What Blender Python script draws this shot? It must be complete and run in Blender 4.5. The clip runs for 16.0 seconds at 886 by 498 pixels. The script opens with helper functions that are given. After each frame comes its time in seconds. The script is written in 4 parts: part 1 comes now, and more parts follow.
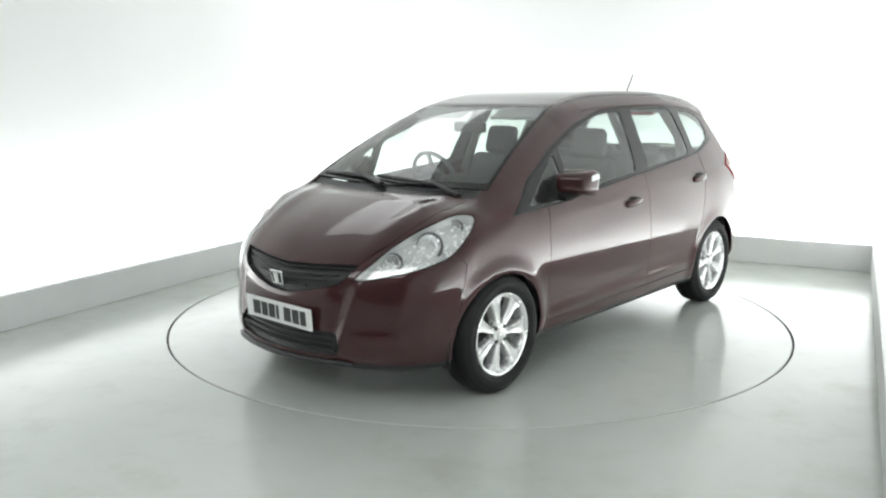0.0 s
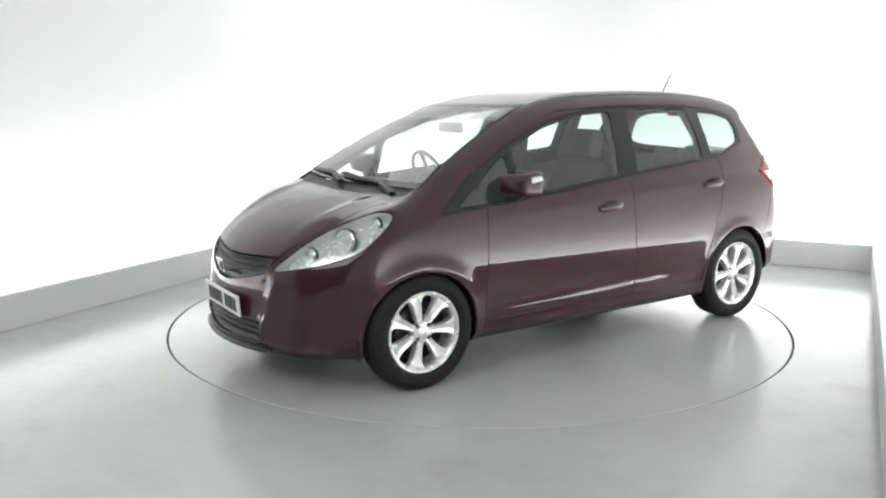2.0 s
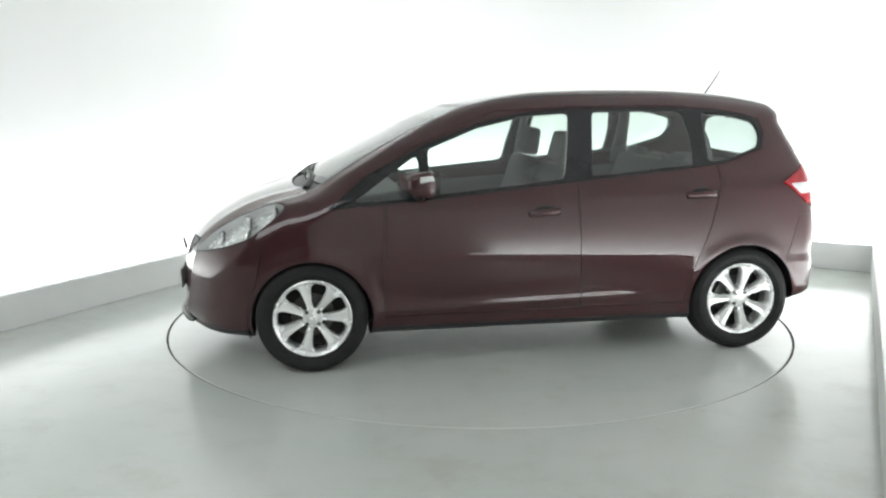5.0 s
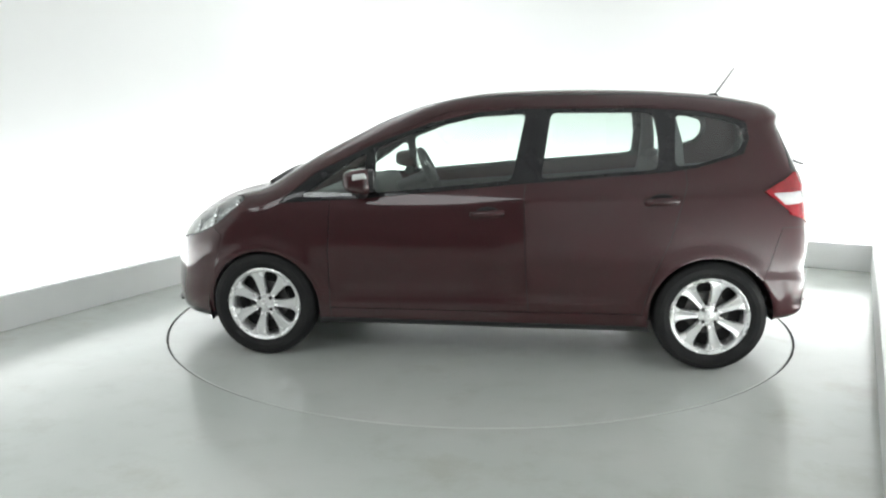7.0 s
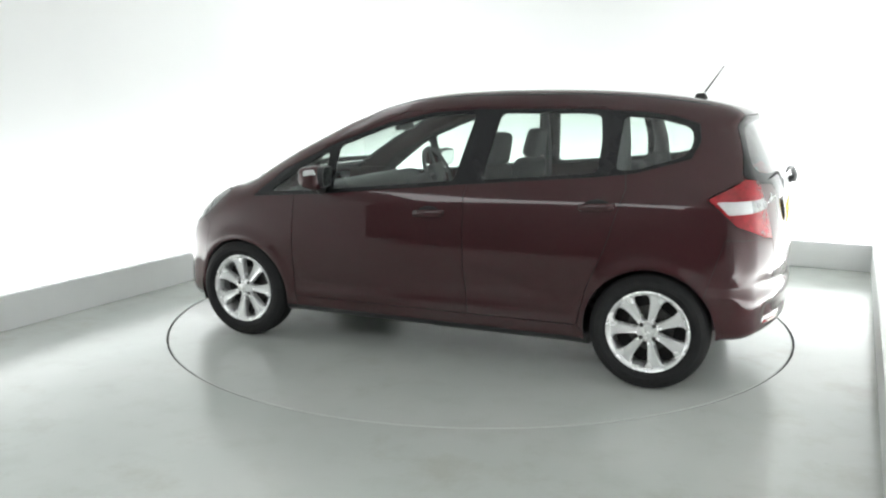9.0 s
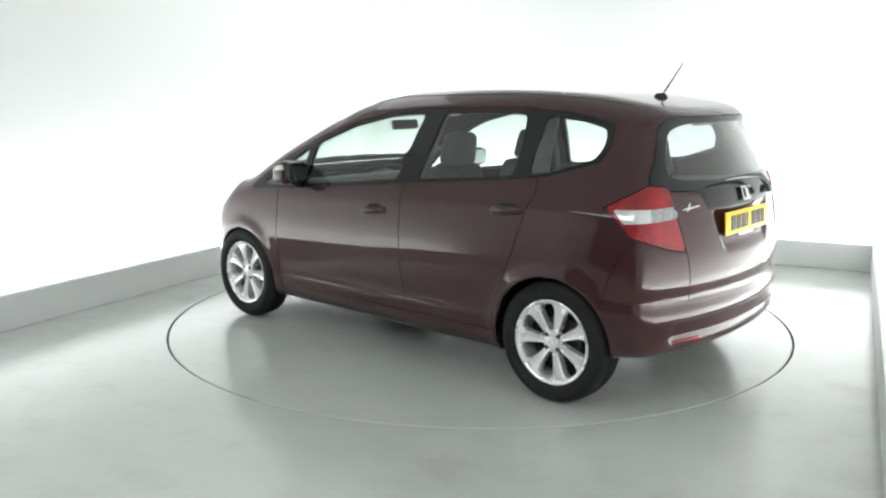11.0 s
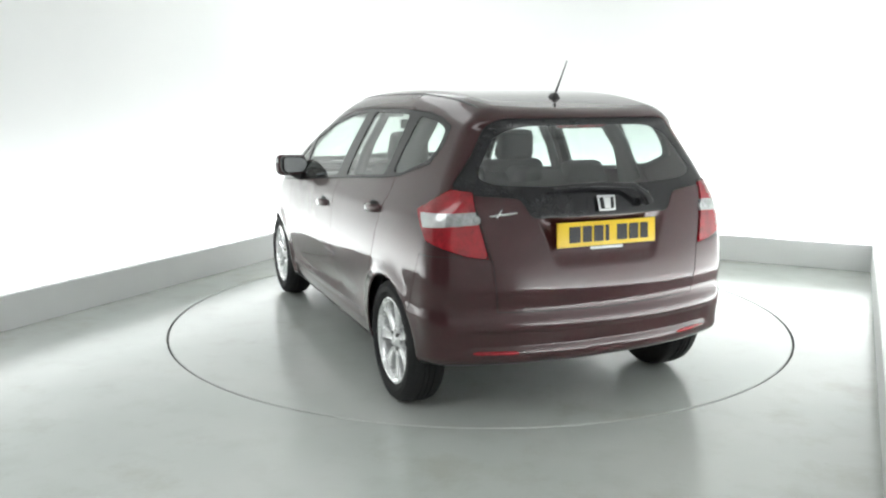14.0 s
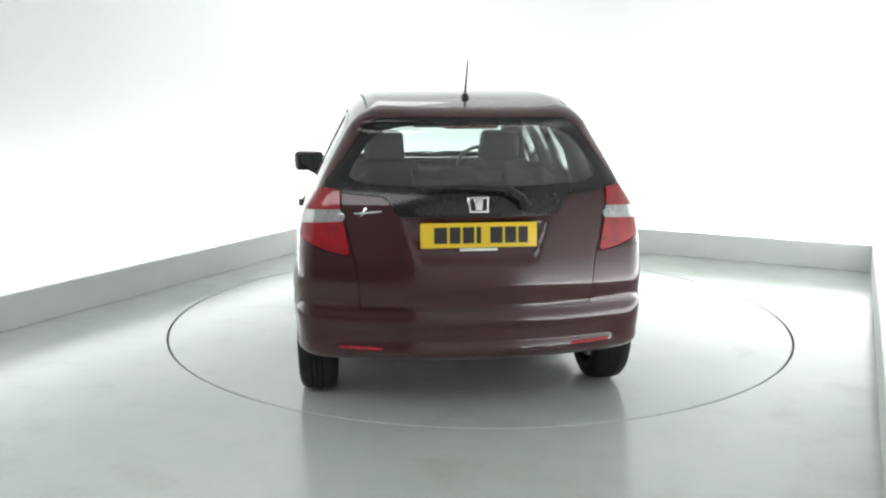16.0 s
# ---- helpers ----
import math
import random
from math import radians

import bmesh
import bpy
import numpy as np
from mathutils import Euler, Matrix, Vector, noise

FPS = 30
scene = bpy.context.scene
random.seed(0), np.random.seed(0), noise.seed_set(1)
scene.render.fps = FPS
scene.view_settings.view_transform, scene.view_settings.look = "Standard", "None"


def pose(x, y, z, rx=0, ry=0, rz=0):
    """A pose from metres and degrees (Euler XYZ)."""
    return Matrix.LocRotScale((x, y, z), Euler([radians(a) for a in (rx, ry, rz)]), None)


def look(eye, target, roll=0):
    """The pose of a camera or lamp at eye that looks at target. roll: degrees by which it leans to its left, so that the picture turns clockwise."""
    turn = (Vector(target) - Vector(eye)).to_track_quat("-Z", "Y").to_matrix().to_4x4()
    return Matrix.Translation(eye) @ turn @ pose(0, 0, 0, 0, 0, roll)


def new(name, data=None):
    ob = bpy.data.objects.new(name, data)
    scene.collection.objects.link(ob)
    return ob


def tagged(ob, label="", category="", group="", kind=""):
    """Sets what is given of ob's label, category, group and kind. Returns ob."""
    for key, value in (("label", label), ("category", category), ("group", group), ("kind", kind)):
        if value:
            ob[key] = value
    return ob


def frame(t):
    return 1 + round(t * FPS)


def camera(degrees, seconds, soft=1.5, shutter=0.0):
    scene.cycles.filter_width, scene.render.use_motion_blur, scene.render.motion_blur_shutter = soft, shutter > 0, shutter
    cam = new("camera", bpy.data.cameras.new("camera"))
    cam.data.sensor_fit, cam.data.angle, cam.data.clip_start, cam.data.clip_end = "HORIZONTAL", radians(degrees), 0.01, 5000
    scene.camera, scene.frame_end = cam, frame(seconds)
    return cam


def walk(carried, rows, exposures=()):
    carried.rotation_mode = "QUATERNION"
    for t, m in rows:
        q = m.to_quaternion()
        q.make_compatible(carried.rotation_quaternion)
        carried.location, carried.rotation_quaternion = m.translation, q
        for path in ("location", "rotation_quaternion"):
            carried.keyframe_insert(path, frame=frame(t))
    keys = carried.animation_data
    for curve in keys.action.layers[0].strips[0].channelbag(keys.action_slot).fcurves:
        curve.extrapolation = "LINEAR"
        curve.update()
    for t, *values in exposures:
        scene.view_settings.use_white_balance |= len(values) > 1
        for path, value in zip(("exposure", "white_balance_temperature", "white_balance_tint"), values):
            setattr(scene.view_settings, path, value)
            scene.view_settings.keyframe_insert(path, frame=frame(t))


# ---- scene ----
cam = camera(56.897, 16.0, soft=2.2)
EYE, AIM, LEAN = (0.0000, -5.5589, 1.4795), (-0.2425, 0.3354, 0.3851), -0.122
walk(cam, [(0.0, look(EYE, AIM, LEAN)), (16.0, look(EYE, AIM, LEAN))], exposures=[(0.0, -0.16), (16.0, -0.16)])

# the car's heading on the turntable, degrees, and where its middle stands from the hub
HEADING = [(0.0, 230.63), (0.5, 228.43), (1.0, 225.05), (1.5, 221.11), (2.0, 216.32), (2.5, 212.26), (3.0, 208.16), (3.5, 204.13), (4.0, 200.01), (6.5, 179.64), (7.0, 175.23), (7.5, 171.31), (8.0, 166.69), (8.5, 162.46), (9.0, 158.49), (11.5, 136.56), (12.0, 132.58), (12.5, 128.45), (13.0, 124.12), (13.5, 120.08), (14.0, 115.27), (14.5, 111.14), (15.0, 106.95), (15.5, 102.81), (16.0, 98.37)]
OFF_X, OFF_Y = -0.1154, 0.2772

# ---- light ----
ROOM = -25.5  # turn of the studio's walls, degrees
def room(u, v, z=0.0, rz=0.0):
    """A pose in the studio's own axes: u along the back wall, v towards it."""
    return pose(0, 0, 0, 0, 0, ROOM) @ pose(u, v, z, 0, 0, rz)


world = bpy.data.worlds.new("world")
scene.world = world
world.use_nodes = True
world.node_tree.nodes["Background"].inputs[0].default_value = (0.9, 1.0, 0.97, 1)
world.node_tree.nodes["Background"].inputs[1].default_value = 0.3


def area_lamp(name, m, sx, sy, watts, colour=(1, 1, 1)):
    lamp = bpy.data.lights.new(name, "AREA")
    lamp.shape, lamp.size, lamp.size_y, lamp.energy, lamp.color = "RECTANGLE", sx, sy, watts, colour
    ob = new(name, lamp)
    ob.matrix_world = m
    return ob


COOL = (0.965, 1.0, 1.005)
# cove strips behind the plinths, tilted up at the walls
area_lamp("cove_strip", room(-2.72, -0.6, 0.07) @ pose(0, 0, 0, 180, -12, 0), 0.16, 6.4, 100, COOL)
area_lamp("cove_strip", room(0.0, 2.88, 0.07) @ pose(0, 0, 0, 168, 0, 0), 5.2, 0.16, 145, COOL)
area_lamp("cove_strip", room(2.72, -0.9, 0.07) @ pose(0, 0, 0, 180, 12, 0), 0.16, 7.0, 160, COOL)
# added unseen soft boxes under the ceiling: fill over the camera's side, small one near the far corner for the bonnet's
# pale band
area_lamp("unseen_softbox", room(-0.1, -5.6, 3.14), 4.0, 2.6, 118, COOL)
area_lamp("unseen_softbox", room(-1.75, 0.55, 3.14), 1.1, 3.0, 15, COOL)


# ---- materials ----
def material(name):
    m = bpy.data.materials.new(name)
    m.use_nodes = True
    return m, m.node_tree, m.node_tree.nodes["Principled BSDF"]


def link(tree, a, b):
    tree.links.new(a, b)


def noise_tex(tree, scale, detail=4.0, rough=0.55):
    co = tree.nodes.new("ShaderNodeTexCoord")
    n = tree.nodes.new("ShaderNodeTexNoise")
    n.inputs["Scale"].default_value, n.inputs["Detail"].default_value, n.inputs["Roughness"].default_value = scale, detail, rough
    link(tree, co.outputs["Object"], n.inputs["Vector"])
    return n


def ramp(tree, src, lo, hi, a=0.3, b=0.7):
    r = tree.nodes.new("ShaderNodeValToRGB")
    r.color_ramp.elements[0].position, r.color_ramp.elements[1].position = a, b
    r.color_ramp.elements[0].color, r.color_ramp.elements[1].color = (*lo, 1), (*hi, 1)
    link(tree, src, r.inputs[0])
    return r


def surface(name, lo, hi, rough=0.5, metal=0.0, scale=6.0, grain=120.0, relief=0.0, rough_var=0.06, coat=0.0, spec=0.5):
    """A plain surface whose colour and gloss vary at two scales."""
    m, t, p = material(name)
    big, fine = noise_tex(t, scale), noise_tex(t, grain, 2.0)
    mix = t.nodes.new("ShaderNodeMath")
    mix.operation = "MULTIPLY_ADD"
    link(t, fine.outputs["Fac"], mix.inputs[0])
    mix.inputs[1].default_value = 0.35
    sub = t.nodes.new("ShaderNodeMath")
    sub.operation = "MULTIPLY"
    link(t, big.outputs["Fac"], sub.inputs[0])
    sub.inputs[1].default_value = 0.65
    link(t, sub.outputs[0], mix.inputs[2])
    c = ramp(t, mix.outputs[0], lo, hi)
    link(t, c.outputs["Color"], p.inputs["Base Color"])
    r = t.nodes.new("ShaderNodeMapRange")
    r.inputs["To Min"].default_value, r.inputs["To Max"].default_value = max(rough - rough_var, 0.01), rough + rough_var
    link(t, big.outputs["Fac"], r.inputs["Value"])
    link(t, r.outputs["Result"], p.inputs["Roughness"])
    p.inputs["Metallic"].default_value = metal
    p.inputs["Coat Weight"].default_value = coat
    p.inputs["Coat Roughness"].default_value = 0.04
    p.inputs["Specular IOR Level"].default_value = spec
    if relief:
        b = t.nodes.new("ShaderNodeBump")
        b.inputs["Strength"].default_value, b.inputs["Distance"].default_value = relief, 0.002
        link(t, fine.outputs["Fac"], b.inputs["Height"])
        link(t, b.outputs["Normal"], p.inputs["Normal"])
    return m


def glass(name, tint, gloss=1.0, rough=0.0):
    """Thin sheet glass: tinted see-through with a mirror gloss that grows at grazing angles."""
    m, t, p = material(name)
    t.nodes.remove(p)
    out = t.nodes["Material Output"]
    clear, shine, mix, edge = (t.nodes.new("ShaderNode" + k) for k in ("BsdfTransparent", "BsdfGlossy", "MixShader", "LayerWeight"))
    clear.inputs[0].default_value = (*tint, 1)
    shine.inputs["Roughness"].default_value = rough
    edge.inputs[0].default_value = 0.5
    rise, mul = t.nodes.new("ShaderNodeMath"), t.nodes.new("ShaderNodeMath")
    rise.operation, mul.operation = "POWER", "MULTIPLY_ADD"
    rise.inputs[1].default_value = 4.5
    mul.inputs[1].default_value, mul.inputs[2].default_value = 0.80 * gloss, 0.085 * gloss
    link(t, edge.outputs["Facing"], rise.inputs[0])
    link(t, rise.outputs[0], mul.inputs[0])
    link(t, mul.outputs[0], mix.inputs[0])
    link(t, clear.outputs[0], mix.inputs[1])
    link(t, shine.outputs[0], mix.inputs[2])
    link(t, mix.outputs[0], out.inputs[0])
    return m


def paint_material():
    """Dark maroon metallic lacquer with fine flake under a clear coat."""
    m, t, p = material("maroon_lacquer")
    flake, soft = noise_tex(t, 900.0, 1.0), noise_tex(t, 3.0)
    c = ramp(t, flake.outputs["Fac"], (0.030, 0.0062, 0.0080), (0.051, 0.0115, 0.0142), 0.35, 0.65)
    link(t, c.outputs["Color"], p.inputs["Base Color"])
    p.inputs["Metallic"].default_value = 0.15
    p.inputs["Specular IOR Level"].default_value = 0.12
    r = t.nodes.new("ShaderNodeMapRange")
    r.inputs["To Min"].default_value, r.inputs["To Max"].default_value = 0.34, 0.42
    link(t, soft.outputs["Fac"], r.inputs["Value"])
    link(t, r.outputs["Result"], p.inputs["Roughness"])
    p.inputs["Coat Weight"].default_value, p.inputs["Coat Roughness"].default_value = 1.0, 0.03
    p.inputs["Coat IOR"].default_value = 1.56
    return m


def floor_material():
    """Pale grey-green epoxy floor paint: glossy, a little scuffed and stained."""
    m, t, p = material("epoxy_floor")
    big, mid, fine = noise_tex(t, 0.7, 3.0), noise_tex(t, 5.0, 6.0), noise_tex(t, 180.0, 2.0)
    c = ramp(t, big.outputs["Fac"], (0.475, 0.508, 0.477), (0.53, 0.55, 0.523), 0.35, 0.65)
    stain = ramp(t, mid.outputs["Fac"], (0.955, 0.95, 0.94), (1, 1, 1), 0.30, 0.48)
    mix = t.nodes.new("ShaderNodeMix")
    mix.data_type, mix.blend_type = "RGBA", "MULTIPLY"
    mix.inputs[0].default_value = 1.0
    link(t, c.outputs["Color"], mix.inputs[6])
    link(t, stain.outputs["Color"], mix.inputs[7])
    # brownish tyre dirt gathered near the turntable's edge, and scuffs
    patch, scuff = noise_tex(t, 1.15, 7.0, 0.68), noise_tex(t, 3.2, 9.0, 0.75)
    dirt = ramp(t, patch.outputs["Fac"], (1, 1, 1), (0.82, 0.78, 0.71), 0.555, 0.66)
    rub = ramp(t, scuff.outputs["Fac"], (1, 1, 1), (0.80, 0.79, 0.76), 0.64, 0.69)
    last = mix.outputs[2]
    for layer in (dirt, rub):
        m2 = t.nodes.new("ShaderNodeMix")
        m2.data_type, m2.blend_type = "RGBA", "MULTIPLY"
        m2.inputs[0].default_value = 0.5
        link(t, last, m2.inputs[6])
        link(t, layer.outputs["Color"], m2.inputs[7])
        last = m2.outputs[2]
    link(t, last, p.inputs["Base Color"])
    r = t.nodes.new("ShaderNodeMapRange")
    r.inputs["To Min"].default_value, r.inputs["To Max"].default_value = 0.13, 0.27
    link(t, mid.outputs["Fac"], r.inputs["Value"])
    link(t, r.outputs["Result"], p.inputs["Roughness"])
    p.inputs["Coat Weight"].default_value, p.inputs["Coat Roughness"].default_value = 0.22, 0.20
    b = t.nodes.new("ShaderNodeBump")
    b.inputs["Strength"].default_value, b.inputs["Distance"].default_value = 0.08, 0.001
    link(t, fine.outputs["Fac"], b.inputs["Height"])
    link(t, b.outputs["Normal"], p.inputs["Normal"])
    return m


FLOOR = floor_material()
WALL = surface("white_wall_paint", (0.80, 0.81, 0.80), (0.84, 0.84, 0.83), 0.7, scale=0.8)
PLINTH = surface("pale_grey_plinth_paint", (0.74, 0.75, 0.745), (0.79, 0.80, 0.79), 0.5, scale=2.5)
DARKWALL = surface("grey_curtain_wall", (0.11, 0.11, 0.11), (0.16, 0.16, 0.157), 0.8, scale=1.5)
CEIL = surface("ceiling_grey", (0.46, 0.465, 0.46), (0.52, 0.52, 0.515), 0.8, scale=1.0)
PAINT = paint_material()
BLACK = surface("black_plastic", (0.012, 0.012, 0.013), (0.022, 0.022, 0.023), 0.38, scale=20, grain=400, relief=0.1)
GLOSSBLACK = surface("gloss_black_trim", (0.010, 0.010, 0.012), (0.016, 0.016, 0.018), 0.12, scale=8)
# near-black for the shut lines, also for shade behind handles and inside wheels
SEAM_SHADE = surface("seam_and_shade_dark", (0.006, 0.005, 0.005), (0.010, 0.008, 0.008), 0.7)
RUBBER = surface("tyre_rubber", (0.009, 0.009, 0.010), (0.019, 0.019, 0.019), 0.72, scale=14, grain=300, relief=0.25, spec=0.3)
ALLOY = surface("silver_alloy", (0.84, 0.85, 0.85), (0.92, 0.92, 0.92), 0.27, 0.50, scale=12, coat=0.8)
DARKMETAL = surface("brake_metal", (0.06, 0.06, 0.06), (0.14, 0.135, 0.13), 0.45, 0.8, scale=30)
CHROME = surface("chrome", (0.80, 0.81, 0.82), (0.86, 0.86, 0.86), 0.10, 1.0, rough_var=0.03)
SEATCLOTH = surface("dark_seat_cloth", (0.066, 0.069, 0.072), (0.090, 0.093, 0.097), 0.9, scale=30, grain=600)
DASH = surface("dark_grey_dash", (0.075, 0.077, 0.080), (0.098, 0.100, 0.104), 0.6, scale=20, grain=600)
LINING = surface("grey_headlining", (0.38, 0.385, 0.38), (0.45, 0.45, 0.44), 0.9, scale=20, grain=500, relief=0.2)
RED = surface("red_lens", (0.17, 0.002, 0.007), (0.40, 0.007, 0.017), 0.16, scale=22, grain=70, coat=0.7)
CLEARLENS = surface("milky_lens", (0.62, 0.63, 0.63), (0.74, 0.75, 0.75), 0.12, 0.25, scale=30, coat=1.0)
LAMPCHROME = surface("lamp_chrome", (0.74, 0.76, 0.75), (0.92, 0.93, 0.92), 0.26, 0.5, scale=38, grain=150, rough_var=0.10)
GREYLENS = surface("grey_lens", (0.22, 0.23, 0.23), (0.46, 0.47, 0.47), 0.15, 0.2, scale=45, coat=1.0)
PLATE_W = surface("white_plate", (0.74, 0.75, 0.74), (0.80, 0.80, 0.79), 0.3)
PLATE_Y = surface("yellow_plate", (0.74, 0.50, 0.015), (0.80, 0.55, 0.03), 0.3)
GLASS = glass("green_tinted_glass", (0.80, 0.88, 0.84), 1.45)
REARGLASS = glass("rear_glass", (0.74, 0.81, 0.79), 1.7)
LENS = glass("clear_lens", (0.95, 0.96, 0.96))
MIRROR = surface("mirror_glass", (0.45, 0.46, 0.46), (0.50, 0.51, 0.51), 0.02, 1.0, rough_var=0.005)


# ---- mesh helpers ----
def mesh_object(name, verts, faces, mat, parent=None, label="", normals=None, smooth=True):
    me = bpy.data.meshes.new(name)
    me.from_pydata([tuple(map(float, v)) for v in verts], [], [tuple(map(int, f)) for f in faces])
    me.materials.append(mat)
    me.polygons.foreach_set("use_smooth", [smooth] * len(me.polygons))
    if normals is not None:
        me.normals_split_custom_set_from_vertices([tuple(map(float, n)) for n in normals])
    ob = new(name, me)
    ob.parent = parent
    if label:
        tagged(ob, label)
    return ob


def part(name, bm, mat, parent, label="", smooth=True, angle=40):
    """Links a bmesh as one mesh object under a thing or a part."""
    me = bpy.data.meshes.new(name)
    bmesh.ops.recalc_face_normals(bm, faces=bm.faces)
    for f in bm.faces:
        f.smooth = smooth
    for ed in bm.edges:
        if len(ed.link_faces) == 2 and ed.calc_face_angle(0) > radians(angle):
            ed.smooth = False
    bm.to_mesh(me)
    bm.free()
    me.materials.append(mat)
    ob = new(name, me)
    ob.parent = parent
    if label:
        tagged(ob, label)
    return ob


def box_bm(sx, sy, sz, m=None, bevel=0.0, seg=3, taper=None):
    """A box of full sizes, rounded, its top narrowed by taper=(x, y)."""
    bm = bmesh.new()
    bmesh.ops.create_cube(bm, size=1.0)
    for v in bm.verts:
        k = taper if taper and v.co.z > 0 else (1, 1)
        v.co = Vector((v.co.x * sx * k[0], v.co.y * sy * k[1], v.co.z * sz))
    if bevel:
        bmesh.ops.bevel(bm, geom=bm.edges[:], offset=bevel, segments=seg, profile=0.6, affect="EDGES")
    if m is not None:
        bm.transform(m)
    return bm


def lathe_bm(profile, n=64, m=None):
    """Turns a profile of (radius, y) round the y axis."""
    bm = bmesh.new()
    rings = []
    for r, y in profile:
        rings.append([bm.verts.new((r * math.cos(2 * math.pi * i / n), y, r * math.sin(2 * math.pi * i / n))) for i in range(n)])
    for p, q in zip(rings, rings[1:]):
        for i in range(n):
            bm.faces.new((p[i], p[(i + 1) % n], q[(i + 1) % n], q[i]))
    for ring, (r, _) in ((rings[0], profile[0]), (rings[-1], profile[-1])):
        if r < 0.06 and r > 0:
            bm.faces.new(ring)
    if m is not None:
        bm.transform(m)
    return bm


def tube_bm(points, radii, n=10):
    """A round bar along points."""
    bm = bmesh.new()
    pts = [Vector(p) for p in points]
    rings = []
    for i, p in enumerate(pts):
        d = (pts[min(i + 1, len(pts) - 1)] - pts[max(i - 1, 0)]).normalized()
        q = d.to_track_quat("Z", "Y").to_matrix()
        r = radii[i] if hasattr(radii, "__len__") else radii
        rings.append([bm.verts.new(p + q @ Vector((r * math.cos(2 * math.pi * k / n), r * math.sin(2 * math.pi * k / n), 0))) for k in range(n)])
    for a, b in zip(rings, rings[1:]):
        for k in range(n):
            bm.faces.new((a[k], a[(k + 1) % n], b[(k + 1) % n], b[k]))
    bm.faces.new(rings[0])
    bm.faces.new(rings[-1])
    return bm


def slab_bm(points, thick, m):
    """A flat outline in y and z, thickened along x, with a softened edge."""
    bm = bmesh.new()
    f = bm.faces.new([bm.verts.new((-thick / 2, y, z)) for y, z in points])
    up = bmesh.ops.extrude_face_region(bm, geom=[f])["geom"]
    bmesh.ops.translate(bm, verts=[g for g in up if isinstance(g, bmesh.types.BMVert)], vec=(thick, 0, 0))
    bm.transform(m)
    return bm


def structure(name, bm, mat, m, label, category):
    ob = part(name, bm, mat, None, smooth=False)
    ob.matrix_world = m
    return tagged(ob, label, category, kind="structure")


# ---- the studio ----
TABLE_R = 2.046
U_L, U_R, V_B, V_F = -2.53, 2.45, 2.72, -7.2   # plinth faces and the far ends
GAP = 0.50                                     # from plinth face to wall
PH = 0.235                                     # plinth height
CEIL_Z = 3.2


def floor_mesh():
    bm = bmesh.new()
    n = 180
    u0, u1, v0, v1 = U_L - GAP, U_R + GAP, V_F, V_B + GAP
    rings = [[], [], [], []]
    for i in range(n):
        a = 2 * math.pi * i / n
        c, s = math.cos(a), math.sin(a)
        r = TABLE_R + 0.012
        far = min((u1 / c if c > 1e-9 else u0 / c if c < -1e-9 else 1e9), (v1 / s if s > 1e-9 else v0 / s if s < -1e-9 else 1e9))
        for ring, rr, z in zip(rings, (r, r, r + 0.25, far), (-0.06, 0.0, 0.0, 0.0)):
            ring.append(bm.verts.new((rr * c, rr * s, z)))
    for p, q in zip(rings, rings[1:]):
        for i in range(n):
            bm.faces.new((p[i], p[(i + 1) % n], q[(i + 1) % n], q[i]))
    bm.verts.ensure_lookup_table()
    return bm


structure("floor", floor_mesh(), FLOOR, room(0, 0), "glossy pale grey-green painted studio floor", "floor")
structure("turntable_pit", lathe_bm([(2.4, -0.065), (0.02, -0.065)], 96, pose(0, 0, 0, 90, 0, 0)), SEAM_SHADE, pose(0, 0, -0.13), "dark pit under the turntable's rim", "pit")


def wall_box(name, u0, u1, v0, v1, z0, z1, mat, label, category, bevel=0.0):
    bm = box_bm(u1 - u0, v1 - v0, z1 - z0, bevel=bevel, seg=2)
    structure(name, bm, mat, room((u0 + u1) / 2, (v0 + v1) / 2, (z0 + z1) / 2), label, category)


wall_box("wall_west", U_L - GAP - 0.1, U_L - GAP, V_F, V_B + GAP, -0.02, CEIL_Z, WALL, "bright white studio wall washed by hidden lights", "wall")
wall_box("wall_north", U_L - GAP - 0.1, U_R + GAP + 0.1, V_B + GAP, V_B + GAP + 0.1, -0.02, CEIL_Z, WALL, "bright white studio back wall washed by hidden lights", "wall")
wall_box("wall_east", U_R + GAP, U_R + GAP + 0.1, V_F, V_B + GAP, -0.02, CEIL_Z, WALL, "white studio wall beside the camera", "wall")
wall_box("wall_south", U_L - GAP - 0.1, U_R + GAP + 0.1, V_F - 0.1, V_F, -0.02, CEIL_Z, DARKWALL, "mid grey wall behind the camera", "wall")
wall_box("ceiling", U_L - GAP - 0.1, U_R + GAP + 0.1, V_F - 0.1, V_B + GAP + 0.1, CEIL_Z, CEIL_Z + 0.1, CEIL, "matt grey studio ceiling", "ceiling")
structure("plinth_west", box_bm(0.05, 9.6, PH, bevel=0.008, seg=2), PLINTH, room(U_L, V_B - 0.002, PH / 2, 0.6) @ pose(-0.025, -4.8, 0), "low pale grey plinth along the studio wall", "plinth")
wall_box("plinth_north", U_L - 0.05, U_R + 0.05, V_B, V_B + 0.05, 0.0, PH, PLINTH, "low pale grey plinth along the studio back wall", "plinth", 0.008)
structure("plinth_east", box_bm(0.05, 7.6, PH, bevel=0.008, seg=2), PLINTH, room(2.534, -1.084, PH / 2, 1.2), "low pale grey plinth along the studio side wall", "plinth")

# added block that covers the brightly lit gap behind the east plinth
wall_box("gap_cover_east", U_R + 0.20, U_R + GAP - 0.002, V_F + 0.02, -3.0, 0.0, PH - 0.004, PLINTH, "added pale grey cover over the lit gap beyond the plinth", "ledge")

